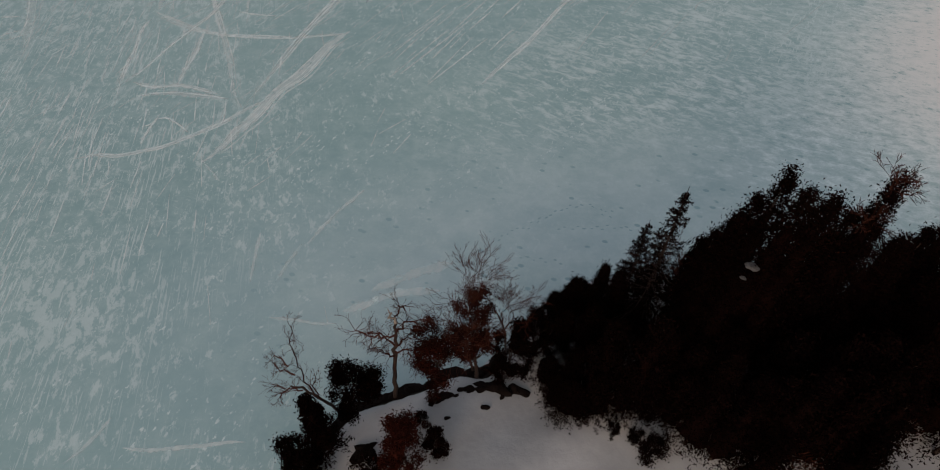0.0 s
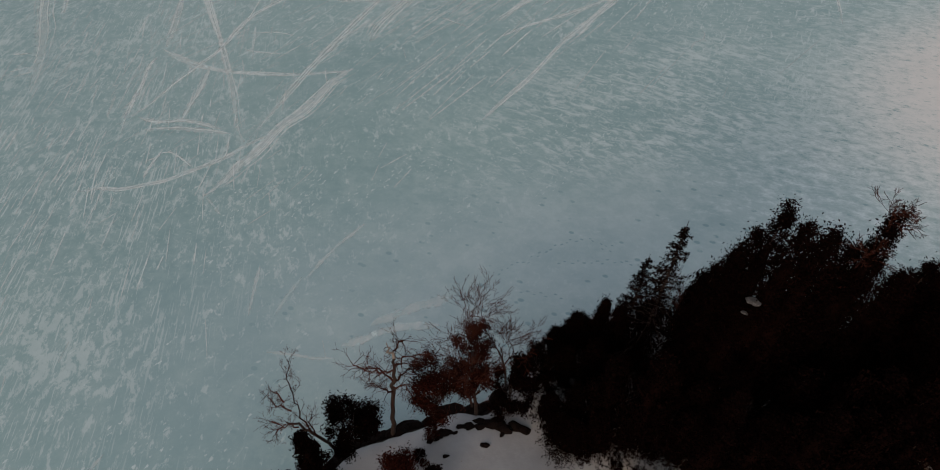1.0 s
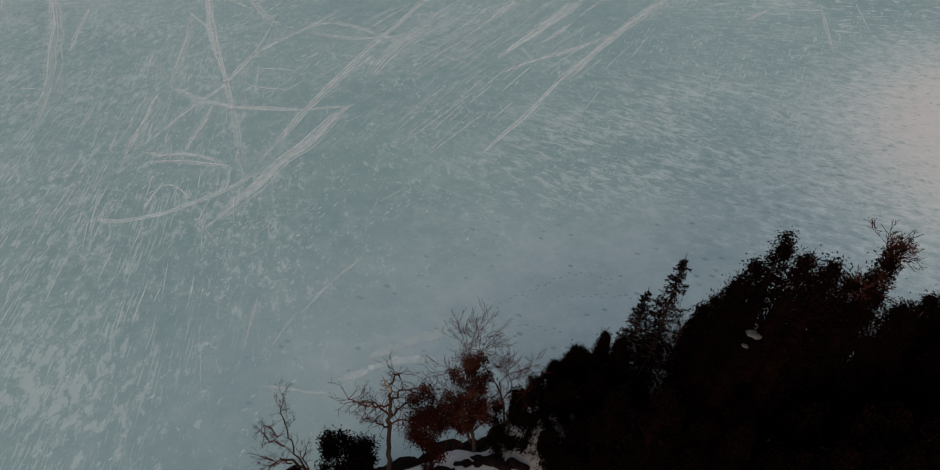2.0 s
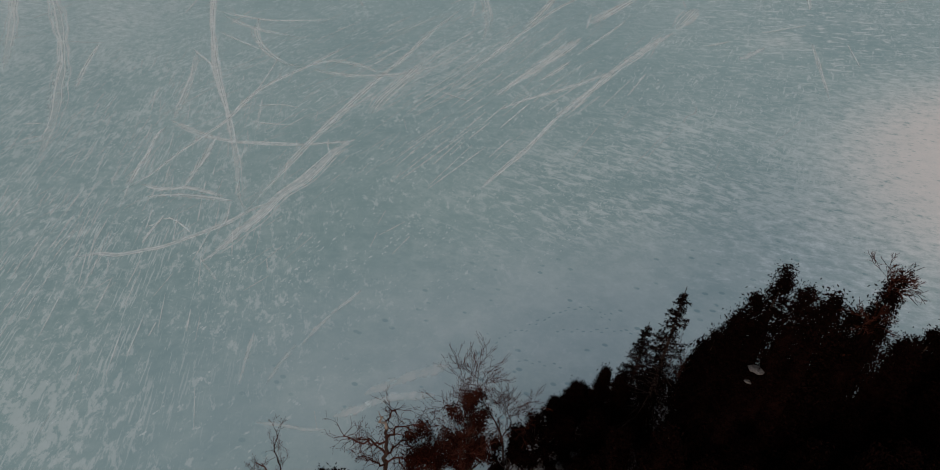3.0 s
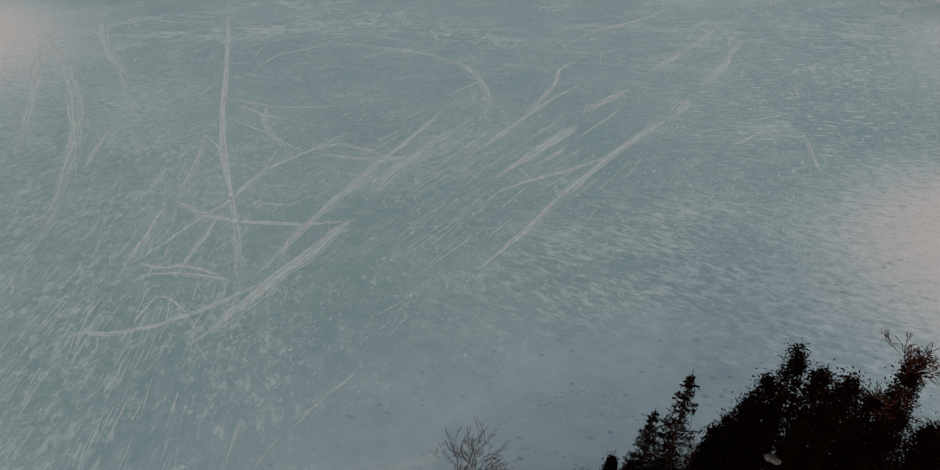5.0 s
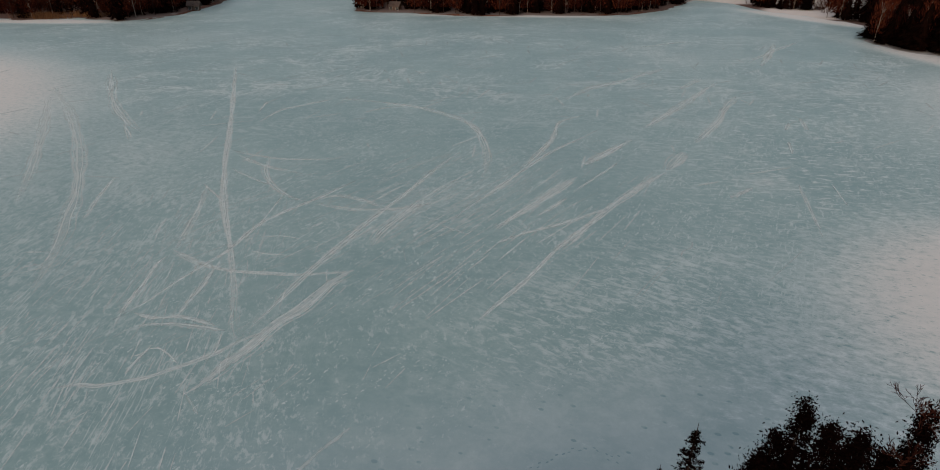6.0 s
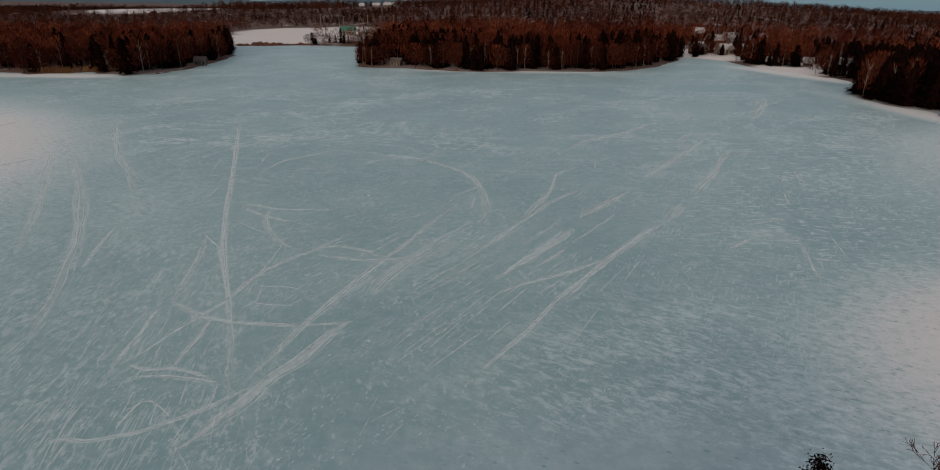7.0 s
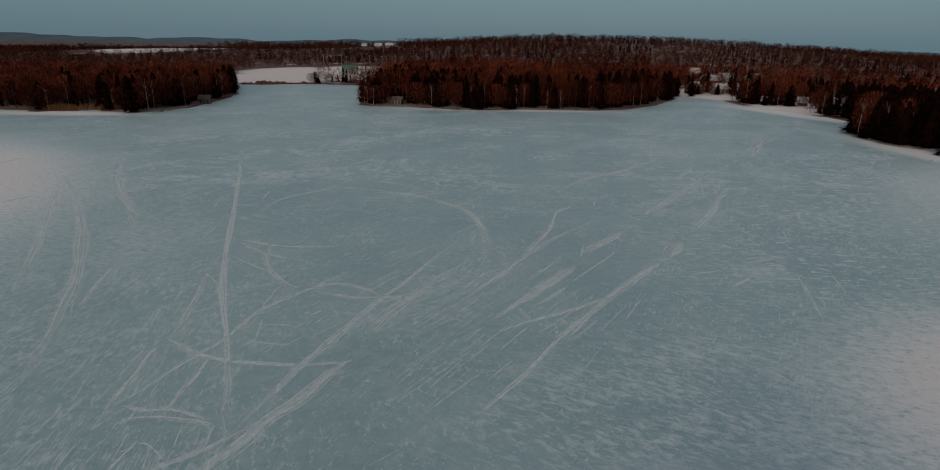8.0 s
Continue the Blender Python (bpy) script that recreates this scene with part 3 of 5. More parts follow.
track([(-22.7, 38.4), (-22.9, 37), (-22.5, 34.6), (-22.2, 32.4)], 0.6, 2, 0.6)
track([(-22.6, 34), (-22.3, 32.1), (-22.1, 30.7)], 0.5, 2, 0.5)
track([(-18.5, 36.6), (-18.3, 34.2), (-18.4, 32.1), (-18.4, 30.6)], 0.6, 1, 0.7)
track([(-21.3, 30.9), (-19.9, 30.4), (-18.2, 30.5), (-17.1, 30.2), (-15.6, 29.6)], 0.6, 1, 0.8)
track([(-20.3, 29.5), (-18.6, 29.7), (-16.9, 29.5), (-14.8, 29.1)], 0.75, 1, 0.65)
track([(-14.9, 29), (-14.6, 27.4), (-14.6, 26.6)], 0.2, 1, 0.6)
track([(-16.7, 39.3), (-15.2, 38.9), (-13.6, 38.7)], 0.5, 1, 0.7)
track([(-16.9, 41.7), (-15.1, 41.9), (-13.5, 41.4)], 0.4, 1, 0.45)
track([(-17.5, 51.7), (-17.6, 45.2), (-18.1, 41.7)], 0.35, 1, 0.4)
track([(-18.7, 25), (-18.7, 26.2), (-18.5, 27.2)], 0.3, 1, 0.95)
track([(-18.6, 27.2), (-18, 27.3), (-17.2, 26.8), (-16.2, 25.9)], 0.25, 1, 0.9)
track([(-19.2, 26.5), (-18.7, 26.8), (-18.5, 27.7)], 0.22, 1, 0.85)
track([(-10.2, 36.7), (-10.1, 35.8), (-9.6, 34.2)], 0.18, 1, 0.9)
track([(-10.4, 36), (-9.2, 36.2)], 0.15, 1, 0.8)
track([(-7.6, 40.5), (-7, 43.2), (-5.5, 46.8), (-4.3, 49.9)], 1.5, 6, 0.35)
track([(-2.4, 44.3), (0, 42.6)], 0.35, 1, 0.6)
track([(0.8, 30.5), (2.1, 32.5), (4.2, 35.5), (6.5, 39.5), (8, 41.9)], 0.55, 2, 0.75)
track([(6.5, 39.5), (9.5, 43.7), (13, 48.7), (15.4, 51.7), (17.9, 54.8), (20.6, 57.6)], 0.95, 5, 0.9)
track([(2.2, 41), (4.7, 43), (7.7, 44.7), (11, 47), (12.8, 48.4)], 0.75, 3, 0.85)
track([(2.2, 43.6), (4.3, 46.6), (7, 50.3), (11, 56.1)], 1.1, 5, 0.75)
track([(21, 58.4), (22.9, 61.5), (24.8, 64.6)], 2.2, 8, 0.4)
track([(27.2, 68), (29.9, 72), (34.4, 79), (37, 84.3), (42, 92.5)], 1.6, 6, 0.35)
track([(-1.7, 44.6), (0, 48.1), (2.5, 52.4), (5.4, 57.4), (9.2, 63.8), (13.4, 69.1), (16.6, 73.4)], 0.6, 2, 0.5)
track([(12.3, 59.7), (15.5, 63.8), (18.2, 66.5)], 1.6, 5, 0.45)
track([(22.4, 73.8), (30.5, 85.1), (43, 103.2)], 1.6, 5, 0.4)
track([(12.5, 59.5), (16.5, 64.9), (19.8, 69.2)], 1.2, 4, 0.35)
track([(34.2, 96.7), (41.4, 106.4)], 1.4, 4, 0.3)
track([(7.9, 63.2), (10.1, 69.1), (11.7, 76), (13.7, 78.4), (15.9, 80.5)], 1, 1, 0.7)
track([(5.3, 58.1), (7.4, 62.5), (10.1, 69.1)], 1, 3, 0.4)
track([(-20.3, 88.3), (-14.8, 86.9), (-8.8, 84.2), (-4.7, 81.1), (-1.1, 76.9), (0.7, 72.8), (1.8, 65.7), (1.8, 59.1), (1.3, 55.7)], 1.2, 4, 0.3)
track([(-14.9, 80.6), (-12.5, 82.9), (-9.4, 84.4)], 0.9, 1, 0.9)
track([(-27.9, 75), (-26.9, 81.1), (-24.5, 84.1), (-21.1, 88)], 0.9, 2, 0.7)
track([(-29.7, 80.3), (-30.4, 86.1)], 0.8, 1, 0.8)
track([(5.9, 46.2), (7.5, 48.2), (9.2, 50.5)], 0.6, 3, 0.5)
track([(10.1, 52.1), (12.9, 55.9), (16.1, 60.3)], 0.45, 2, 0.4)
track([(33.1, 54.7), (31.2, 48.9), (29.2, 42.9)], 0.5, 2, 0.55)
track([(24.7, 50.9), (26.7, 52.5), (28.1, 53.7)], 1, 1, 0.75)
track([(17.8, 42), (18, 41.6), (17.6, 40.7), (16.8, 40.1), (16.3, 39.1)], 0.16, 1, 1)
track([(17.6, 40.7), (17.9, 40.3)], 0.12, 1, 0.8)
track([(40.9, 73.8), (43.2, 77.7)], 0.8, 2, 0.6)
track([(45.6, 79.5), (43.8, 73.8)], 0.8, 2, 0.6)
track([(36.5, 54.8), (35, 49.4)], 0.4, 1, 0.4)
track([(38.9, 68.8), (37.2, 64.2)], 0.8, 1, 0.6)
track([(57.6, 118.6), (73.2, 147)], 2.2, 4, 0.5)
track([(14.7, 89.5), (19.7, 97.3), (25.2, 102.1), (37.1, 115.2)], 2.2, 3, 0.45)
track([(39.3, 141.3), (52.6, 150.3)], 1.8, 2, 0.4)
track([(56.3, 122.7), (71.8, 141.1), (82.1, 152.8)], 1.8, 2, 0.4)
track([(-5.7, 13.8), (-4.7, 14.2), (-3.9, 14.6), (-2.8, 14.8), (-1.4, 14.9)], 0.7, 0, 0.45)
track([(-4.5, 14.9), (-3.6, 15.4), (-2.3, 16), (-0.8, 16.5)], 0.9, 0, 0.55)
track([(-13.2, 7.8), (-12.2, 7.7), (-11.1, 7.8), (-10, 7.9), (-9.2, 8), (-8.6, 8)], 0.35, 0, 0.75)
track([(-8.9, 13.5), (-7.8, 13.4), (-6.8, 13.2), (-5.9, 13.2)], 0.45, 0, 0.6)
track([(-15.2, 7.2), (-14.7, 7.8), (-14.3, 8.5), (-14.1, 9)], 0.5, 0, 0.5)
track([(-10.2, 15.4), (-10.3, 16.8), (-10.4, 18.4)], 0.3, 0, 0.45)
track([(-9, 15.4), (-8.7, 16.4), (-8.2, 17.7)], 0.3, 0, 0.4)
track([(-7.9, 17.7), (-7, 19.4), (-5.6, 21.3)], 0.35, 0, 0.45)
track([(-14.9, 23.7), (-14, 22.7), (-13.4, 22)], 0.3, 0, 0.3)


def scratches(label, count, place, spread, angle, jitter, length, width, lift, seed):
    """Many short scrapes in the ice, roughly one way."""
    r = np.random.default_rng(seed)
    v, f, uv = [], [], []
    for k in range(count):
        x, y = np.array(place) + r.normal(0, 1, 2) * spread
        if abs(y - place[1]) > 1.6 * spread[1]:
            continue
        a = radians(angle + r.normal(0, jitter))
        l, w = r.uniform(*length), r.uniform(*width)
        d, n = np.array([math.cos(a), math.sin(a)]), np.array([-math.sin(a), math.cos(a)])
        i, u0 = len(v), r.uniform(0, 500)
        for s, t, side in ((-0.5, 0.15, 0), (-0.5, -0.15, 1), (0.0, -0.5, 1), (0.5, -0.15, 1), (0.5, 0.15, 0), (0.0, 0.5, 0)):
            q = np.array([x, y]) + d * l * s + n * w * t
            v.append((q[0], q[1], lift + 0.000002 * k))
            uv.append((u0 + l * s, side if abs(t) > 0.3 else 0.35 + 0.3 * side))
        f += [(i, i + 1, i + 2, i + 5), (i + 5, i + 2, i + 3, i + 4)]
    ob = new("ice_scratches", mesh_of("ice_scratches", v, f, RUT, uv))
    tagged(ob, label, "scratches", kind="stuff")


scratches("short pale scrapes in the western ice", 420, (-25, 32), (6, 13), 98, 5, (0.8, 3.2), (0.05, 0.16), 0.0130, 91)
scratches("long pale scrapes across the middle ice", 320, (-2, 49), (8, 10), 56, 4, (1.5, 7), (0.06, 0.22), 0.0136, 92)
scratches("short faint scrapes along the old tracks", 120, (-13, 34), (7, 8), 62, 12, (0.6, 2.5), (0.05, 0.14), 0.0142, 93)
scratches("scattered scrapes in the far ice", 260, (5, 105), (48, 32), 58, 30, (1.5, 7), (0.15, 0.6), 0.0148, 94)


def footprints(points, seed, long=0.085, wide=0.042, stride=0.27, material=None, label="line of dark footprints trodden into thin snow"):
    """A line of prints trodden through the thin snow."""
    r = np.random.default_rng(seed)
    p = np.array(points, float)
    v, f = [], []
    for a, b in zip(p, p[1:]):
        n = max(2, int(np.linalg.norm(b - a) / stride))
        d = (b - a) / np.linalg.norm(b - a)
        for k in range(n):
            c = a + (b - a) * (k + r.uniform(-0.2, 0.2)) / n + np.array([-d[1], d[0]]) * (0.08 if k % 2 else -0.08) + r.normal(0, 0.03, 2)
            i, size = len(v), r.uniform(0.75, 1.2)
            for s in range(8):
                w = 2 * math.pi * s / 8
                q = c + size * (d * long * math.cos(w) + np.array([-d[1], d[0]]) * wide * math.sin(w)) * r.uniform(0.85, 1.1)
                v.append((q[0], q[1], 0.003))
            f.append(tuple(range(i, i + 8)))
    ob = new("footprints", mesh_of("footprints", v, f, material or PRINT))
    tagged(ob, label, "footprints", kind="stuff")


for k, points in enumerate(([(2.0, 18.5), (2.9, 18.7), (4.0, 19.5), (4.9, 20.0), (5.8, 20.2), (6.4, 20.0), (7.2, 19.1)], [(4.4, 18.6), (6.0, 18.6), (7.5, 18.7), (8.3, 18.4)],
                            [(2.4, 16.8), (3.6, 16.6), (4.6, 16.4)], [(1.4, 17.9), (2.0, 18.5)], [(6.9, 19.8), (7.4, 19.5)])):
    footprints(points, 100 + k)
footprints([(-4.7, 14.2), (-3.6, 14.7), (-2.9, 14.9), (-1.9, 14.9)], 110, 0.17, 0.15, 0.44, FILLED_PRINT, "row of rounded prints filled with pale snow")


# ---------------------------------------------------------------- near trees
def branching(geo, rng, start, way, length, radius, depth, tips, spread=0.6, lift=0.25, sides=5):
    """A limb with forks; the tips are kept for leaves."""
    n = 4
    pts, rad = [Vector(start)], [radius]
    d = Vector(way).normalized()
    for i in range(n):
        d = (d + Vector(rng.normal(0, 0.13, 3)) + Vector((0, 0, lift * 0.12))).normalized()
        pts.append(pts[-1] + d * length / n)
        rad.append(radius * (1 - 0.45 * (i + 1) / n))
    geo.tube(pts, [max(q, 0.0045) for q in rad], sides if depth > 1 else 3)
    if depth == 0:
        tips.append(pts[-1])
        return
    for k in range(rng.integers(2, 4) + (1 if depth > 2 else 0)):
        at = pts[min(n, int(rng.integers(2, n + 1)))] if k else pts[-1]
        side = Vector(rng.normal(0, 1, 3))
        side -= side.dot(d) * d
        w = (d + side.normalized() * rng.uniform(spread * 0.5, spread * 1.3)).normalized()
        branching(geo, rng, at, w, length * rng.uniform(0.55, 0.8), rad[-1] * 0.75, depth - 1, tips, spread, lift, sides)


def bare_tree(label, m, height, seed, trunk=0.45, lean=(0, 0), radius=0.09, spread=0.6, bark=None, depth=4, group=""):
    """A leafless tree: one trunk and a crown of limbs and twigs."""
    rng = np.random.default_rng(seed)
    ob = empty("bare_tree", label, "tree", group, m)
    g, crown, tips = Geo(), Geo(), []
    d = Vector((lean[0], lean[1], 1)).normalized()
    pts, rad = [Vector((0, 0, -0.3))], [radius * 1.25]
    for i in range(6):
        d = (d + Vector(rng.normal(0, 0.05, 3))).normalized()
        pts.append(pts[-1] + d * (height * trunk + 0.3) / 6)
        rad.append(radius * (1 - 0.07 * i))
    g.tube(pts, rad, 7)
    for k in range(3):
        side = Vector(rng.normal(0, 1, 3))
        side -= side.dot(d) * d
        w = (d + side.normalized() * spread * (0.2 + 0.5 * k)).normalized()
        branching(crown, rng, pts[-1 - k], w, height * (1 - trunk) * 0.40, rad[-1] * 0.7, depth, tips, spread)
    part("trunk", g.mesh("trunk", bark or BARK, True), ob)
    part("crown", crown.mesh("crown", TWIG), ob)
    return ob


def leafy_tree(label, m, height, width, seed, material, trunk=0.3, leaf=0.09, count=2600, group="", name="leafy_tree"):
    """A small tree with a ragged crown of leaf clumps on real limbs."""
    rng = np.random.default_rng(seed)
    ob = empty(name, label, "tree", group, m)
    g, limbs, tips = Geo(), Geo(), []
    pts = [Vector((0.05 * math.sin(i), 0.04 * math.cos(i * 2), -0.3 + i * (height * 0.75 + 0.3) / 7)) for i in range(8)]
    g.tube(pts, [height * 0.014 * (1.25 - 0.14 * i) for i in range(8)], 6)
    clumps = []
    for k in range(34):
        u = rng.uniform(trunk, 1.0)
        r = width * 0.5 * math.sqrt(max(0.02, 1 - ((u - (trunk + 0.36)) / 0.64) ** 2)) * rng.uniform(0.35, 1.0)
        a = rng.uniform(0, 2 * math.pi)
        c = Vector((r * math.cos(a), r * math.sin(a), u * height))
        s = Vector((0, 0, max(trunk * 0.8, u - 0.22) * height * 0.8))
        limbs.tube([s, (s + c) / 2 + Vector((0, 0, -0.05)), c], [height * 0.005, height * 0.004, 0.006], 3)
        clumps.append(c)
    clumps = np.array(clumps)
    count, leaf = int(count * 2.2), leaf * 0.62
    pick = clumps[rng.integers(0, len(clumps), count)]
    v, f = sprays(pick + rng.normal(0, width * 0.075, (count, 3)), leaf, rng)
    part("trunk", g.mesh("trunk", BARK, True), ob)
    part("branchwork", limbs.mesh("branchwork", BARK), ob)
    part("crown", mesh_of("crown", v, f, material), ob)
    return ob


def cedar(label, height, width, seed, count=15000, size=0.036, name="cedar_tree", core_size=0.44):
    """A dense narrow evergreen with drooping sprays and a ragged outline round a dark core of boughs."""
    rng = np.random.default_rng(seed)
    ob = empty(name, label, "tree", "evergreens on the point")
    g = Geo()
    g.tube([(0, 0, -0.5), (0.03, 0.02, height * 0.4), (0, 0.03, height * 0.97)], [height * 0.016, height * 0.011, 0.01], 6)
    boughs, rings, sides = [], 13, 12
    lobe = rng.uniform(0.6, 1.12, (rings, sides))
    for k in range(190):
        u = rng.uniform(0.07, 1.0) ** 0.85
        a = rng.uniform(0, 2 * math.pi)
        reach = width * 0.5 * (1 - u) ** 0.78 * (1 - 0.35 * (u < 0.14)) * rng.uniform(0.75, 1.18) * lobe[int(u * (rings - 1)), int(a / 6.2832 * sides) % sides] + 0.05
        for q in np.linspace(0.3, 1, 7):
            boughs.append((reach * q * math.cos(a), reach * q * math.sin(a), u * height + 0.25 * reach * q - 0.3 * q * q * reach, 0.02 + 0.05 * width * (1.25 - q)))
    boughs = np.array(boughs)
    pick = boughs[rng.integers(0, len(boughs), count)]
    v, f = sprays(pick[:, :3] + rng.normal(0, 1, (count, 3)) * pick[:, 3:4], size, rng)
    core = []
    for i in range(rings):
        u = 0.22 + 0.64 * i / (rings - 1)
        for j in range(sides):
            a = 2 * math.pi * j / sides
            q = width * 0.5 * (1 - u) ** 0.78 * core_size * lobe[i, j]
            core.append((q * math.cos(a), q * math.sin(a), u * height))
    cf = []
    for i in range(rings - 1):
        for j in range(sides):
            a, b = i * sides + j, i * sides + (j + 1) % sides
            cf.append((a, b, b + sides, a + sides))
    f = np.concatenate([f, np.array(cf) + len(v)])
    part("trunk", g.mesh("trunk", BARK, True), ob)
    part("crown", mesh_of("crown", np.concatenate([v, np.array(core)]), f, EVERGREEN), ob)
    return ob


def spruce(label, height, width, seed, name="spruce_tree", needle=0.04):
    """An open spruce with tiers of boughs and a thin leader."""
    rng = np.random.default_rng(seed)
    ob = empty(name, label, "tree", "evergreens on the point")
    g, limbs, pts = Geo(), Geo(), []
    g.tube([(0, 0, -0.5), (0.02, 0, height * 0.5), (0, 0, height)], [height * 0.014, height * 0.009, 0.008], 6)
    tiers = int(height * 3.4)
    for k in range(tiers):
        u = 0.06 + 0.92 * k / tiers
        for b in range(rng.integers(4, 7)):
            a = rng.uniform(0, 2 * math.pi)
            reach = (width * 0.5 * (1 - u) + 0.06) * rng.uniform(0.6, 1.15)
            z = u * height
            ends = [(0, 0, z), (reach * 0.5 * math.cos(a), reach * 0.5 * math.sin(a), z - 0.05 * reach), (reach * math.cos(a), reach * math.sin(a), z + 0.02 * reach)]
            limbs.tube(ends, [0.02, 0.013, 0.005], 3)
            for s in np.linspace(0.15, 1, max(3, int(reach * 11))):
                w = 0.10 * reach * (1 - s) + 0.035
                for q in range(12):
                    pts.append((reach * s * math.cos(a) + rng.normal(0, w), reach * s * math.sin(a) + rng.normal(0, w), z - 0.05 * reach * s + rng.normal(0, 0.03)))
    v, f = sprays(pts, needle, rng, 0.4)
    part("trunk", g.mesh("trunk", BARK, True), ob)
    tagged(part("branchwork", limbs.mesh("branchwork", BARK), ob), "thin dark spruce boughs", kind="stuff")
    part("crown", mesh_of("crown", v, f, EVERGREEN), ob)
    return ob


def at(x, y, turn=0.0, size=1.0, lean=0.0):
    return pose(x, y, float(land(x, y)), 0, lean, turn) @ Matrix.Scale(size, 4)


# the line of small trees along the bank
def crooked_tree(label, m, trunk, limbs, radius, seed, bark, twig_length, droop=0.1, snag=None):
    """A leafless tree with a bent trunk and a few crooked limbs, each set with thin forking twigs."""
    rng = np.random.default_rng(seed)
    ob = empty("bare_tree", label, "tree", "", m)

    def bent(points, depth):
        p = np.array([(x, 0.0, z) for x, z in points], float)
        p[1:, 1] = np.cumsum(rng.normal(0, depth, len(p) - 1))
        u = np.linspace(0, len(p) - 1, 4 * (len(p) - 1) + 1)
        q = np.column_stack([np.interp(u, np.arange(len(p)), p[:, k]) for k in range(3)])
        q[1:-1] += rng.normal(0, 0.035, (len(q) - 2, 3))
        return [Vector(v) for v in q]

    g, crown, tips = Geo(), Geo(), []
    t = bent(trunk, 0.05)
    g.tube(t, [radius * (1.2 - 0.75 * i / len(t)) for i in range(len(t))], 7)
    part("trunk", g.mesh("trunk", bark, True), ob)
    for points in limbs:
        limb = bent(points, 0.22)
        n = len(limb)
        crown.tube(limb, [radius * (0.42 - 0.30 * i / n) for i in range(n)], 5)
        for k in range(1, n):
            for _ in range(2):
                d = (limb[k] - limb[k - 1]).normalized() + Vector(rng.normal(0, 0.75, 3)) + Vector((0, 0, -droop))
                branching(crown, rng, limb[k], d, twig_length * rng.uniform(0.5, 1.2), radius * 0.13, 2, tips, 0.7, 0.2 - droop)
    part("crown", crown.mesh("crown", TWIG), ob)
    if snag:
        g = Geo()
        g.tube(bent(snag, 0.02), [0.06 - 0.008 * i for i in range(4 * (len(snag) - 1) + 1)], 6)
        part("snag", g.mesh("snag", PALE_BARK, True), ob, "pale broken top of the trunk")
    return ob


crooked_tree("bare crooked tree leaning out over the ice", at(-4.72, 8.6, size=0.88), [(0.1, -0.4), (-0.04, 0.5), (-0.4, 1.2), (-0.82, 2.45), (-1.23, 2.95), (-1.66, 3.2)],
             [[(-1.66, 3.2), (-1.95, 3.1), (-2.17, 2.8)], [(-0.8, 2.4), (-1.05, 3.9), (-1.25, 4.5), (-1.35, 5.2), (-1.0, 6.4)], [(-1.2, 4.3), (-1.6, 4.9), (-1.85, 5.2)], [(-1.3, 5.0), (-1.6, 5.8)],
              [(-0.65, 2.1), (-0.75, 3.4), (-0.4, 4.4)], [(-1.23, 2.95), (-1.55, 3.8), (-2.0, 4.2)]], 0.075, 21, BARK, 0.30, 0.0)
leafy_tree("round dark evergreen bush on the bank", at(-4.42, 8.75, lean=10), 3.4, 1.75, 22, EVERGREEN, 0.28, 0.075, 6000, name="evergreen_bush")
crooked_tree("dark-trunked birch with crooked spreading limbs and a broken top", at(-2.94, 9.4), [(-0.05, -0.4), (0.1, 1.0), (0.3, 3.0), (0.47, 4.6), (0.62, 5.7)],
             [[(0.5, 4.9), (0.1, 5.2), (-0.2, 5.65), (-0.6, 5.75)], [(0.42, 4.2), (0.0, 4.9), (-0.4, 4.8)], [(0.58, 5.1), (0.9, 5.6), (1.4, 5.8)], [(0.45, 4.2), (0.85, 4.7), (1.2, 4.6)],
              [(0.35, 3.5), (0.0, 3.7), (-0.4, 3.2)], [(0.4, 3.8), (0.8, 3.9), (1.0, 3.4)], [(0.6, 5.5), (0.75, 6.1), (1.0, 6.4)]], 0.085, 23, BARK, 0.36, 0.25, [(0.62, 5.65), (0.5, 6.1), (0.36, 6.5)])
leafy_tree("small oak with withered red-brown leaves", at(-1.41, 9.3, lean=4), 4.9, 1.6, 24, RED_LEAF, 0.44, 0.062, 5200)
leafy_tree("low sprig of withered red-brown leaves", at(-1.40, 9.1), 1.1, 0.55, 34, RED_LEAF, 0.15, 0.05, 420, name="shrub")
leafy_tree("oak sapling with dense dark red leaves", at(0.2, 10.2, lean=-2.5), 5.4, 1.6, 25, RED_LEAF, 0.42, 0.062, 6400)
bare_tree("slender leafless birch with fine reddish twigs", at(0.2, 10.6, lean=-4), 7.7, 26, 0.56, (-0.01, 0.02), 0.05, 0.5, BARK, 5)
bare_tree("slender leafless birch with fine reddish twigs", at(1.4, 11.35, lean=-3), 6.0, 27, 0.42, (0.0, 0.0), 0.055, 0.62, BARK, 5)
leafy_tree("low spreading evergreen shrub", at(1.47, 10.2), 3.8, 1.5, 28, EVERGREEN, 0.06, 0.075, 5200, name="evergreen_bush")
leafy_tree("low spreading evergreen shrub", at(2.45, 11.0), 3.0, 1.6, 29, EVERGREEN, 0.2, 0.075, 3600, name="evergreen_bush")
leafy_tree("dark ragged evergreen at the foot of the bank", at(-5.75, 6.6), 2.9, 1.6, 30, EVERGREEN, 0.1, 0.08, 3600, name="evergreen_bush")
leafy_tree("dark reddish shrub in the snow", at(-2.35, 6.9), 3.0, 1.9, 35, RED_LEAF, 0.08, 0.07, 5200, name="shrub")
leafy_tree("rounded dark shrub in the snow", at(-1.22, 7.2), 1.6, 0.95, 36, EVERGREEN, 0.1, 0.065, 2200, name="shrub")
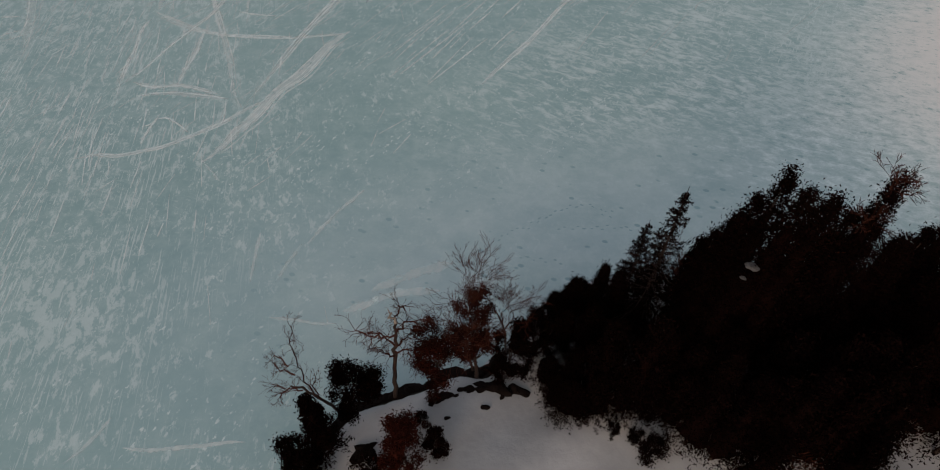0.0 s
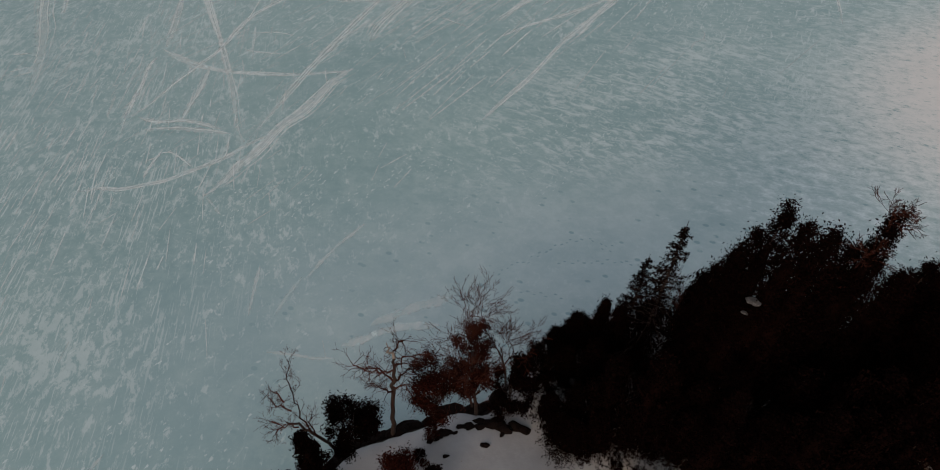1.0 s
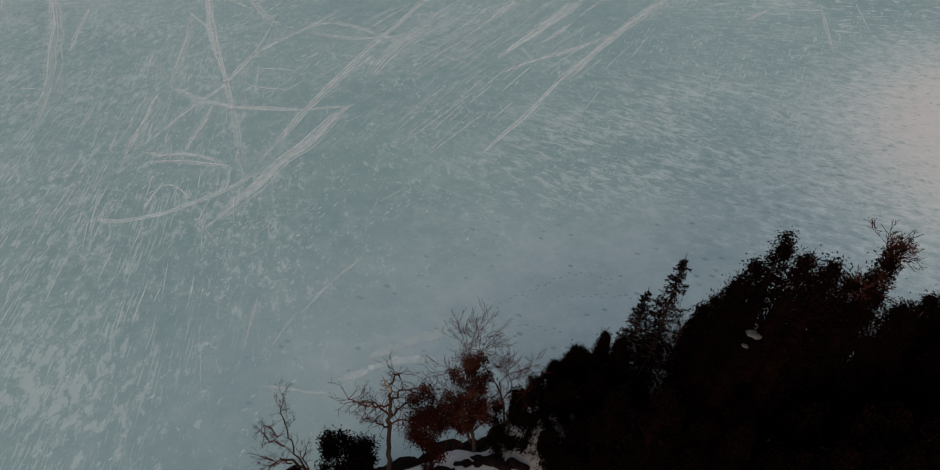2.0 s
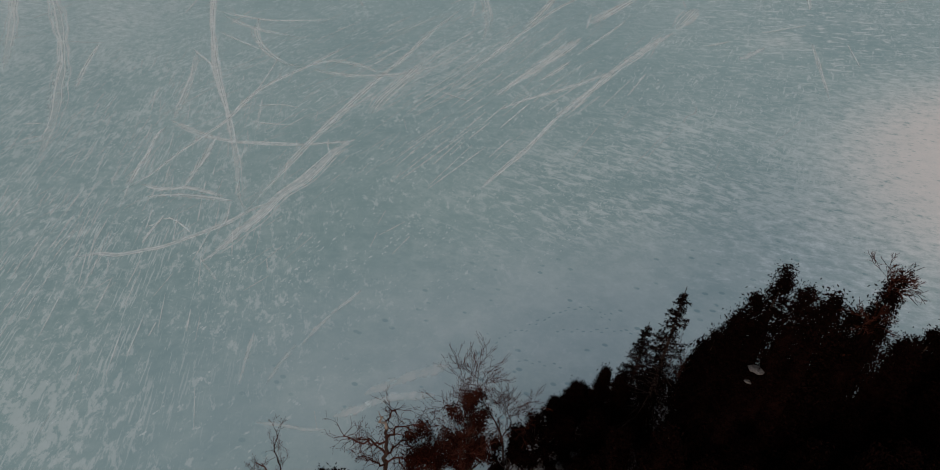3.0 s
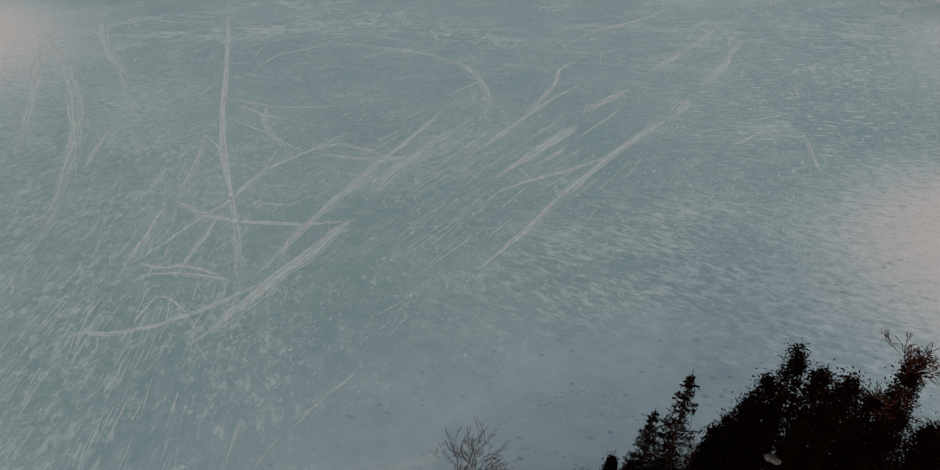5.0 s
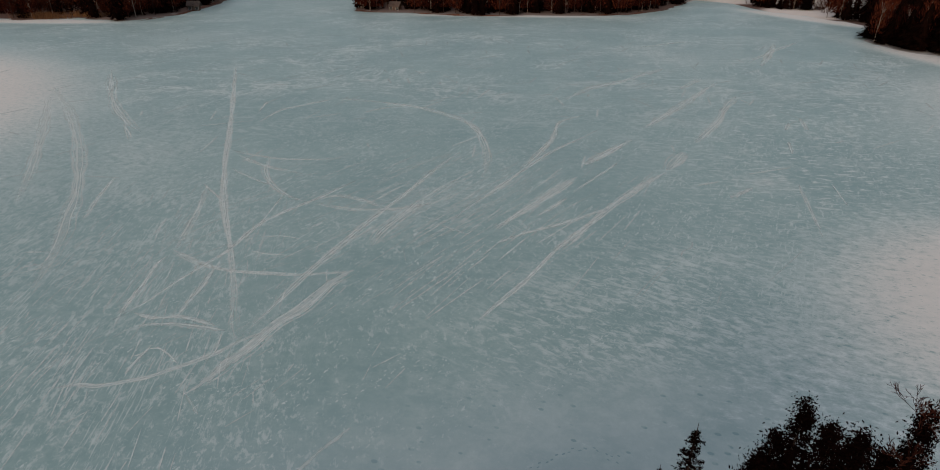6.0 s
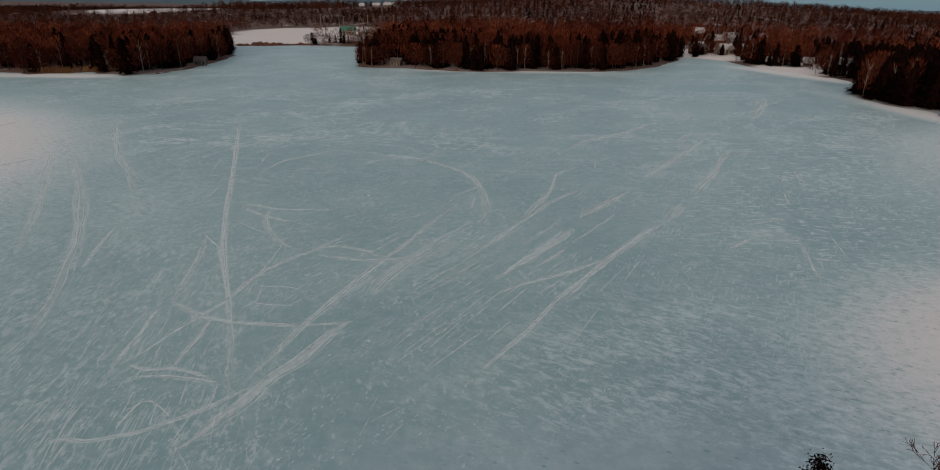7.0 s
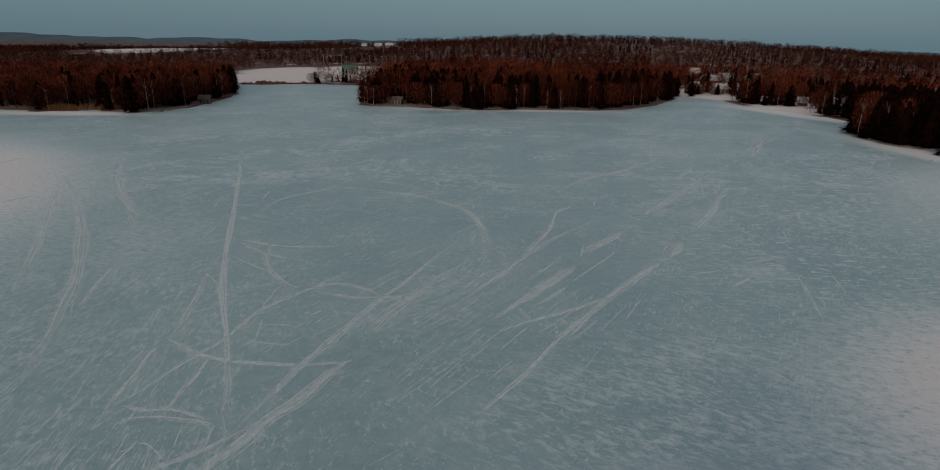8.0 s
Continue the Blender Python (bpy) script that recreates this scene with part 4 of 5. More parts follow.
leafy_tree("small dark shrub in the snow", at(-1.85, 8.45), 0.6, 0.5, 37, EVERGREEN, 0.1, 0.05, 500, name="shrub")
leafy_tree("small dark shrub in the snow", at(-1.65, 8.15), 0.4, 0.35, 38, RED_LEAF, 0.1, 0.04, 220, name="shrub")
leafy_tree("low dark shrub in the snow", at(-3.6, 6.5), 1.1, 1.1, 39, EVERGREEN, 0.1, 0.06, 1200, name="shrub")
leafy_tree("small dark shrub in the snow", at(4.95, 7.65), 0.8, 0.55, 45, EVERGREEN, 0.1, 0.05, 500, name="shrub")
leafy_tree("rounded dark shrub in the snow", at(6.05, 6.75), 1.0, 1.2, 46, EVERGREEN, 0.1, 0.06, 1400, name="shrub")
leafy_tree("small dark shrub in the snow", at(5.62, 7.35), 0.9, 0.5, 47, EVERGREEN, 0.1, 0.05, 600, name="shrub")
for x, y, h, sd in ((8.9, 6.0, 2.2, 48), (12.5, 6.7, 2.0, 49), (9.7, 5.8, 2.0, 51)):
    bare_tree("low leafless bush with grey-brown twigs", at(x, y), h, sd, 0.15, (0.1, -0.2), 0.03, 0.7, BARK, 4)


# rocks along the bank
def rock(x, y, size, seed, sink=0.3, turn=None):
    r = np.random.default_rng(seed)
    bm = bmesh.new()
    bmesh.ops.create_icosphere(bm, subdivisions=2, radius=1)
    k = r.normal(0, 1, (4, 3))
    for v in bm.verts:
        q = np.array(v.co)
        v.co *= 1 + 0.16 * math.sin(3 * q @ k[0]) + 0.12 * math.sin(4 * q @ k[1])
        v.co.x *= 1.9
        v.co.z *= 0.7
    me = bpy.data.meshes.new("rock")
    bm.to_mesh(me)
    bm.free()
    me.materials.append(ROCK)
    ob = new("rock", me)
    ob.matrix_basis = pose(x, y, max(0.0, float(land(x, y))) + size * (0.5 - sink), 0, 0, r.uniform(0, 360) if turn is None else turn + r.normal(0, 14)) @ Matrix.Scale(size, 4)
    return tagged(ob, "dark wet rock on the snowy bank", "rock", "rocks along the bank")


rng = np.random.default_rng(12)
EDGE = [(-6.3, 5.6), (-5.6, 7.6), (-4.8, 8.75), (-3.1, 9.5), (-1.4, 10.05), (0.3, 10.5), (1.3, 11.2)]
LEDGE = [(-1.5, 9.1), (-0.8, 9.45), (0.2, 9.7), (1.0, 9.75), (1.8, 9.6), (2.3, 9.35)]
for line, step, big in ((EDGE, 0.22, 0.26), (LEDGE, 0.2, 0.17)):
    for a, b in zip(line, line[1:]):
        n = max(1, int(math.dist(a, b) / step))
        for k in range(n):
            t = k / n
            rock(a[0] + (b[0] - a[0]) * t + rng.normal(0, 0.09), a[1] + (b[1] - a[1]) * t + rng.normal(0, 0.08), big * rng.uniform(0.35, 1.3), int(rng.integers(1e6)), 0.35, math.degrees(math.atan2(b[1] - a[1], b[0] - a[0])))
for x, y, size in ((-3.95, 7.15, 0.24), (-3.9, 7.35, 0.18), (-3.55, 7.5, 0.1), (-3.5, 7.15, 0.13), (0.55, 8.9, 0.1), (-0.9, 8.5, 0.07), (1.2, 9.35, 0.08), (3.0, 10.6, 0.2), (2.8, 10.1, 0.16)):
    rock(x, y, size, int(x * 100 + y * 1000) % 9999 + 5)


# the dark stand of evergreens
class Kind:
    """One kind of tree: built at its first place, copied to the others with its height fitted."""

    def __init__(self, build):
        self.build, self.height, self.first = build, 0.0, None

    def plant(self, x, y, height, turn, wide=1.0, sink=0.0):
        z = float(land(x, y)) - sink
        if self.first is None:
            height = float(height)
            self.first, self.height = self.build(height), height
            self.first.matrix_basis = pose(x, y, z, 0, 0, turn)
            return self.first
        return copy_thing(self.first, pose(x, y, z, 0, 0, turn) @ Matrix.Diagonal((wide, wide, height / self.height, 1)))


INNER = [Kind(lambda h: cedar("dense dark cedar inside the stand", h, 2.7, 51, 5200, 0.046)), Kind(lambda h: cedar("dense dark cedar inside the stand", h, 2.9, 52, 5200, 0.046)),
         Kind(lambda h: cedar("dense dark cedar inside the stand", h, 2.5, 53, 5200, 0.046))]
CEDARS = [Kind(lambda h: cedar("dense dark cedar on the snowy point", h, 2.4, 31)), Kind(lambda h: cedar("dense dark cedar on the snowy point", h, 2.8, 32)),
          Kind(lambda h: cedar("dense dark cedar on the snowy point", h, 2.1, 33)), Kind(lambda h: cedar("dense dark cedar on the snowy point", h, 2.5, 34))]
LOW_CEDARS = [Kind(lambda h: cedar("low bushy cedar at the edge of the stand", h, 1.9, 55, 9000, 0.038, core_size=0.36)), Kind(lambda h: cedar("low bushy cedar at the edge of the stand", h, 2.1, 56, 9000, 0.038, core_size=0.36))]
# plan place, height of the tip over the ice, breadth
LOW_EDGE = [(3.1, 8.9, 3.4, 0.8), (3.5, 8.5, 3.7, 0.85), (4.3, 8.4, 4.4, 0.9), (5.2, 8.4, 5.2, 0.9), (5.9, 8.2, 5.6, 0.9), (6.6, 7.6, 5.9, 0.9), (2.9, 9.7, 3.3, 0.8)]
OUTLINE = [(7.28, 10.0, 11.2, 0.9), (7.15, 10.1, 10.4, 0.9), (6.96, 10.4, 9.3, 0.9), (7.6, 9.8, 12.35, 0.85), (8.2, 9.6, 11.8, 0.9), (8.7, 9.4, 11.8, 0.9), (9.2, 9.2, 11.4, 0.9), (9.65, 9.1, 12.8, 0.75),
           ]
OUTLINE_EAST = [(10.3, 9.5, 10.6, 0.9), (11.5, 9.6, 10.0, 0.9), (12.5, 10.0, 9.8, 0.9), (13.5, 10.4, 9.9, 0.8), (3.3, 12.3, 3.5, 0.6), (4.0, 12.5, 4.2, 0.7), (4.9, 12.4, 5.2, 0.8), (5.3, 11.9, 5.5, 0.8),
           (3.6, 9.3, 4.6, 0.85), (4.3, 10.7, 5.0, 0.9), (4.3, 8.9, 5.0, 0.8), (3.6, 11.2, 3.9, 0.8), (4.9, 9.6, 5.8, 0.9), (8.0, 6.7, 7.5, 0.9), (7.3, 7.4, 7.5, 0.9), (6.9, 8.3, 6.4, 0.95), (6.2, 8.8, 6.2, 0.9), (7.6, 8.2, 7.4, 0.95),
           (14.6, 10.9, 8.2, 1.1), (15.6, 10.9, 8.6, 1.1), (13.9, 9.6, 8.6, 1.1), (12.8, 9.0, 8.8, 1.1), (16.8, 11.6, 8.0, 1.1), (14.6, 9.6, 7.6, 1.1)]
for k, (x, y, z, wide) in enumerate(OUTLINE + OUTLINE_EAST + LOW_EDGE):
    (LOW_CEDARS[k % 2] if z < 6.5 else CEDARS[k % 4]).plant(x, y, z + (0.15 if x > 6 else 0.0) - float(land(x, y)), 47 * k, wide * (1.3 if z > 9 else 1.1))
rng = np.random.default_rng(77)
for x in np.arange(4.6, 22, 1.45):
    for y in np.arange(6.3, 14.5, 1.4):
        px, py = x + rng.uniform(-0.5, 0.5), y + rng.uniform(-0.5, 0.5)
        if float(shore_distance(px, py)) < 1.0 or (px < 6.4 and py < 8.3) or (px < 7.6 and py < 7.5) or (px > 12.3 and py < 7.0):
            continue
        tip = 22 - math.hypot(px, py) * (1.24 + 0.10 * max(0, 7 - px) + 0.16 * (px > 5.6 and py > 9.5) if px < 7.4 else 1.02)
        tip = min(9.2, tip) * rng.uniform(0.82, 1.0)
        INNER[int(rng.integers(0, 3))].plant(px, py, max(2.0, tip - float(land(px, py))), rng.uniform(0, 360), rng.uniform(0.8, 1.05))
# the front row, with gaps through which the snow shows
for x, y, tip in ((7.1, 6.9, 6.6), (7.7, 6.3, 7.2), (8.5, 6.5, 8.0), (9.3, 6.5, 8.4), (9.9, 6.0, 8.2), (10.5, 6.3, 8.8), (11.1, 6.0, 8.4), (11.5, 6.9, 9.0), (10.7, 7.2, 9.0), (13.0, 7.6, 8.8), (13.9, 6.9, 8.6), (14.4, 6.2, 8.4), (15.2, 6.5, 8.6), (16.0, 7.2, 8.8), (12.2, 7.6, 8.6), (8.2, 5.3, 6.8), (10.6, 5.2, 7.2), (16.2, 6.0, 8.0)):
    INNER[int(rng.integers(0, 3))].plant(x, y, tip - float(land(x, y)), rng.uniform(0, 360), rng.uniform(0.85, 1.1))
cone = cedar("pointed dark evergreen leaning over the bank", 4.7, 1.9, 57, 7000, 0.05)
cone.matrix_basis = at(-4.98, 7.2)
CEDARS[1].plant(7.5, 9.2, 9.2 - float(land(7.5, 9.2)), 10, 0.9)
for x, y, z, wide, seed in ((7.63, 9.28, 9.36, 0.14, 8), (7.40, 9.10, 9.12, 0.07, 9)):
    clump = rock(x, y, 0.3, seed)
    clump.name = "snow_clump"
    tagged(clump, "clump of grey old snow caught on cedar boughs", "snow", "snow on the trees")
    clump.data.materials[0] = GREY_SNOW
    clump.matrix_basis = pose(x, y, z, 10, -8, 130 + 4 * seed) @ Matrix.Diagonal((wide * 0.75, wide * 1.2, wide * 0.5, 1))
s = spruce("open-crowned spruce at the edge of the stand", 9.75 - float(land(6.48, 11.96)), 3.3, 41)
s.matrix_basis = at(6.48, 11.96, 20)
s = spruce("small narrow spruce at the water's edge", 5.9 - float(land(6.64, 14.0)), 1.9, 42)
s.matrix_basis = at(6.64, 14.0, 80)
bare_tree("leafless birch standing among dark cedars", at(9.6, 9.4), 10.0, 43, 0.85, (0, 0), 0.028, 0.45, BARK, 5)
bare_tree("leafless reddish sapling beside a spruce", at(7.3, 11.9), 4.2, 44, 0.35, (0, 0), 0.04, 0.4, BARK, 4)


# ---------------------------------------------------------------- far woods
def unit_tree(rng, conifer, detail, coarse=1.0):
    """Triangles of a tree 1 high: upright twig fans, or tiers of drooping needles."""
    t = []
    lobes = rng.uniform(0.55, 1.3, (6, 6))
    for k in range(detail):
        a = rng.uniform(0, 6.3)
        if conifer:
            u = rng.uniform(0.04, 0.97) ** 1.15
            r = (0.22 * (1 - u ** 2.3) ** 0.85 + 0.006) * lobes[int(u * 5.99), int(a * 0.95)] * rng.uniform(0.5, 1.15)
            c = np.array([r * math.cos(a), r * math.sin(a), u])
            w = (0.026 + 0.03 * (1 - u)) * coarse ** 0.5
            t.append([c + [-w * math.sin(a), w * math.cos(a), -0.03], c + [w * math.sin(a), -w * math.cos(a), -0.03], [0.3 * c[0], 0.3 * c[1], u + 0.07]])
        else:
            u = rng.uniform(0.18, 0.92)
            r = 0.32 * math.sqrt(max(0.02, 1 - ((u - 0.52) / 0.46) ** 2)) * math.sqrt(rng.uniform(0.02, 1))
            c = np.array([r * math.cos(a), r * math.sin(a), u])
            e = c + np.array([0.035 * math.cos(a), 0.035 * math.sin(a), 0.085]) * rng.uniform(0.5, 1.4) + rng.normal(0, 0.025, 3)
            b, w = rng.uniform(0, 6.3), rng.uniform(0.006, 0.017) * coarse
            t.append([c + [w * math.cos(b), w * math.sin(b), 0], e, c - [w * math.cos(b), w * math.sin(b), 0]])
    t = np.array(t)
    t[..., 2] = np.clip(t[..., 2], 0.0, 1.0)
    return t


def woods(name, label, material, places, heights, conifer, detail, seed, coarse):
    rng = np.random.default_rng(seed)
    unit = [unit_tree(rng, conifer, detail, coarse) for _ in range(8)]
    pick = rng.integers(0, 8, len(places))
    turn = rng.uniform(0, 6.3, len(places))
    wide = heights * rng.uniform(0.8, 1.4, len(places))
    all_v = []
    for k in range(8):
        i = np.where(pick == k)[0]
        if not len(i):
            continue
        c, s = np.cos(turn[i])[:, None, None], np.sin(turn[i])[:, None, None]
        u = unit[k][None]
        x = (u[..., 0] * c - u[..., 1] * s) * wide[i, None, None] + places[i, 0, None, None]
        y = (u[..., 0] * s + u[..., 1] * c) * wide[i, None, None] + places[i, 1, None, None]
        z = u[..., 2] * heights[i, None, None] + places[i, 2, None, None]
        all_v.append(np.stack([x, y, z], -1).reshape(-1, 3))
    v = np.concatenate(all_v)
    ob = new(name, mesh_of(name, v, np.arange(len(v)).reshape(-1, 3), material))
    return tagged(ob, label, "woods", kind="stuff")


def clear(x, y):
    """Open ground without trees: fields, a lane of houses, a cut slope."""
    c = ((x > -158) & (x < -88) & (y > 305) & (y < 460))
    c |= (np.hypot((x - 112) / 17, (y - 283) / 22) < 1) | (np.hypot((x - 140) / 20, (y - 330) / 40) < 1)
    c |= (np.hypot((x + 375) / 80, (y - 740) / 150) < 1) | (np.hypot((x + 116) / 34, (y - 730) / 95) < 1)
    c |= (np.hypot((x + 90) / 30, (y - 430) / 45) < 1) | (np.hypot((x + 76) / 22, (y - 385) / 52) < 1)
    c |= ((np.hypot((x - 205) / 55, (y - 600) / 34) < 1) & (waves(x, y, 17, 31) > 0.16))
    c |= (np.hypot((x - 128) / 16, (y - 222) / 14) < 1) | (np.hypot((x + 27) / 6, (y - 217) / 7) < 1) | (np.hypot((x + 96) / 6, (y - 210) / 6) < 1)
    return c


rng = np.random.default_rng(5)
cells = []
for lo, hi, gap in ((120, 300, 4.2), (300, 460, 5.4), (460, 820, 8.0), (820, 1500, 12.0)):
    for q in np.arange(lo, hi, gap * 0.9):
        a = np.arange(-0.78, 0.82, gap / q)
        cells.append(np.column_stack([q * np.sin(a), q * np.cos(a), np.full(len(a), gap)]))
cells = np.concatenate(cells)
cells[:, :2] += rng.uniform(-0.5, 0.5, (len(cells), 2)) * cells[:, 2:3]
dist = shore_distance(cells[:, 0], cells[:, 1])
keep = (dist > 6.0) & ~clear(cells[:, 0], cells[:, 1])
cells, dist = cells[keep], dist[keep]
places = np.column_stack([cells[:, :2], land(cells[:, 0], cells[:, 1])])
far = np.hypot(places[:, 0], places[:, 1])
tone = waves(places[:, 0], places[:, 1], 80, 21) + rng.normal(0, 0.28, len(places))
near_dark = (dist < 18) & (waves(places[:, 0], places[:, 1], 34, 23) > 0.12 + 0.3 * (places[:, 0] < -112))
dark = (tone > np.where(places[:, 0] < -105, 0.46, 0.28)) | near_dark
px, py = places[:, 0], places[:, 1]
dark |= (px > 95) & (py < 235) & (rng.uniform(0, 1, len(px)) < 0.95)
dark |= (px > 140) & (far < 400) & (rng.uniform(0, 1, len(px)) < 0.6)
dark |= (dist < 24) & (((px > -18) & (px < 24)) | ((px > 38) & (px < 62)) | ((px > -110) & (px < -82) & (py < 255))) & (rng.uniform(0, 1, len(px)) < np.where(px < -60, 0.6, 0.85))
tall = rng.uniform(5.5, 10.5, len(places)) * (1 + 0.12 * (dist < 25))
tall = np.where((places[:, 0] < -0.2 * places[:, 1]) & (far < 420), tall * 0.92, tall)
tall = np.where(places[:, 0] > 130, tall * 0.85, tall)
tall = np.where((places[:, 0] < -0.22 * places[:, 1]) & (far > 420) & (far < 680), tall * 0.75, tall)
tall = np.where(dark & (far > 300), tall * 0.72, tall)
for lo, hi, det, coarse in ((0, 300, 300, 0.75), (300, 460, 130, 1.5), (460, 820, 64, 2.8), (820, 3000, 34, 4.6)):
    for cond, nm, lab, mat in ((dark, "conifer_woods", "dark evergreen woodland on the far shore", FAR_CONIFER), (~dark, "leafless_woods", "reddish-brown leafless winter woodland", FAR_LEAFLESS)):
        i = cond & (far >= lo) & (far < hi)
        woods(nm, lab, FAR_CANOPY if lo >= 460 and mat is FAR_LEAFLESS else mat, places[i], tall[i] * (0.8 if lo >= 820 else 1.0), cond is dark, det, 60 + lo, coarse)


# slender trunks and upright limbs that show through the leafless woods
stem = ~dark & (far < 340) & (rng.uniform(0, 1, len(places)) < 0.8)
foot = np.repeat(places[stem], 2, axis=0)
foot[:, :2] += rng.uniform(-1.6, 1.6, (len(foot), 2))
foot = foot[shore_distance(foot[:, 0], foot[:, 1]) > 3.5]
n = len(foot)
tip = foot + np.column_stack([rng.normal(0, 0.5, (n, 2)), rng.uniform(4.0, 8.5, n)])
side = np.column_stack([np.full(n, 1.0), rng.normal(0, 0.3, n), np.zeros(n)]) * rng.uniform(0.05, 0.12, (n, 1))
trunks = new("tree_trunks", mesh_of("tree_trunks", np.stack([foot - side, foot + side, tip], 1).reshape(-1, 3), np.arange(3 * n).reshape(-1, 3), FAR_TRUNK))
tagged(trunks, "slender brown and pale trunks in the leafless woods", "trunks", kind="stuff")

# undergrowth in near-black needle colour; also stands in for shade under shore trees
under = (dist < 55) & (far < 330) & (rng.uniform(0, 1, len(places)) < 0.8)
low = places[under] + np.column_stack([rng.uniform(-2, 2, (under.sum(), 2)), np.zeros(under.sum())])
low = low[shore_distance(low[:, 0], low[:, 1]) > 5]
woods("undergrowth", "tangled undergrowth and painted shade below the shore trees", FAR_CONIFER, low, rng.uniform(2.0, 4.2, len(low)), True, 60, 72, 2.5)


# unseen woods added behind the viewer; heights set so they shade the point
back = np.array([(x, y) for x in np.arange(-85, 150, 6.0) for y in np.arange(-160, -72, 6.5)])
back += rng.uniform(-2.5, 2.5, back.shape)
back = back[shore_distance(back[:, 0], back[:, 1]) > 4]
foot = land(back[:, 0], back[:, 1])
woods("conifer_woods", "unseen evergreen woods added to shade the near point", FAR_CONIFER, np.column_stack([back, foot]), np.maximum(5, (9 - back[:, 1]) * 0.165 * rng.uniform(0.72, 1.0, len(back)) - foot), True, 80, 71, 4.0)


# single trees along the far shores
def far_tree(label, height, seed, conifer, bark, crown, name, group):
    rng = np.random.default_rng(seed)
    ob = empty(name, label, "tree", group)
    g = Geo()
    g.tube([(0, 0, -0.4), (0.1, 0.05, height * 0.4), (0.05 - 0.2 * (not conifer), 0.1, height * 0.93)], [height * 0.013, height * 0.009, 0.02], 5)
    if not conifer:
        for k in range(9):
            a, u = rng.uniform(0, 6.3), rng.uniform(0.3, 0.75)
            d = Vector((math.cos(a) * 0.13, math.sin(a) * 0.13, 0.22)) * height
            s = Vector((0.05, 0.05, u * height))
            g.tube([s, s + d * 0.5 + Vector((0, 0, -0.02 * height)), s + d * rng.uniform(0.7, 1.1)], [height * 0.005, height * 0.004, 0.015], 3)
    v = unit_tree(rng, conifer, 640, 0.35 if conifer else 0.7) * height
    part("trunk", g.mesh("trunk", bark), ob)
    part("crown", mesh_of("crown", v.reshape(-1, 3), np.arange(v.size // 3).reshape(-1, 3), crown), ob)
    return ob


SHORE_TREES = [
    Kind(lambda h: far_tree("tall dark pine on the far shore", h, 1, True, BARK, FAR_CONIFER, "pine_tree", "trees on the far shore")),
    Kind(lambda h: far_tree("broad dark fir on the far shore", h, 2, True, BARK, FAR_CONIFER, "fir_tree", "trees on the far shore")),
    Kind(lambda h: far_tree("leafless brown tree on the far shore", h, 3, False, BARK, FAR_LEAFLESS, "leafless_tree", "trees on the far shore")),
    Kind(lambda h: far_tree("leafless brown tree on the far shore", h, 4, False, BARK, FAR_LEAFLESS, "leafless_tree", "trees on the far shore")),
    Kind(lambda h: far_tree("white-trunked birch on the far shore", h, 5, False, PALE_BARK, FAR_LEAFLESS, "birch_tree", "trees on the far shore")),
]
rng = np.random.default_rng(8)
for a, b in zip(SHORE[18:48], SHORE[19:49]):
    d = (b - a) / np.linalg.norm(b - a)
    out = np.array([d[1], -d[0]])
    if float(shore_distance(*((a + b) / 2 + out * 1.0))) < 0:
        out = -out
    for t in np.arange(0, np.linalg.norm(b - a), 2.9):
        x, y = a + d * (t + rng.uniform(-1, 1)) + out * rng.uniform(2.0, 8.0)
        if clear(x, y) or float(shore_distance(x, y)) < 1.6 or (y > 295 and x < -45 and rng.uniform() < 0.55) or (x > 100 and y > 170 and rng.uniform() < 0.6):
            continue
        k = int(rng.choice(5, p=(0.20, 0.16, 0.26, 0.16, 0.22)))
        small = 0.5 if y > 295 else 1.0
        SHORE_TREES[k].plant(x, y, rng.uniform(6.5, 11.5) * small, rng.uniform(0, 360), rng.uniform(0.8, 1.25) * (0.6 + 0.4 * small))
# garden trees among the houses
GARDEN = [(103, 279, 9), (111, 277, 6), (114, 291, 10), (121, 276, 7), (125, 288, 11), (128, 300, 12), (139, 318, 11), (118, 304, 9), (124, 232, 8), (131, 224, 7), (137, 226, 10), (116, 243, 7), (126, 215, 5), (101, 274, 5)]
GARDEN_LOW = [(150, 335, 12), (104, 284, 8), (109, 280, 7), (122, 283, 9), (120, 233, 6), (129, 225, 6), (133, 213, 6), (136, 206, 5), (115, 280, 5), (126, 226, 4), (123, 230, 5), (116, 236, 4), (121, 235, 5), (112, 284, 6), (119, 280, 4), (107, 283, 4), (143, 344, 8), (129, 331, 8), (140, 396, 9), (153, 398, 9), (160, 344, 9), (136, 330, 7)]
for x, y, h in GARDEN + GARDEN_LOW:
    SHORE_TREES[int(rng.integers(0, 5))].plant(x, y, h, rng.uniform(0, 360), rng.uniform(0.7, 1.1))
# the wooded knoll on the eastern shore
for k in range(34):
    x, y = 107 + rng.normal(0, 5.5), 143 + rng.normal(0, 9)
    if float(shore_distance(x, y)) < 1.2:
        continue
    SHORE_TREES[int(rng.choice(5, p=(0.4, 0.4, 0.08, 0.04, 0.08)))].plant(x, y, rng.uniform(3.4, 6.2), rng.uniform(0, 360), rng.uniform(1.1, 1.6))


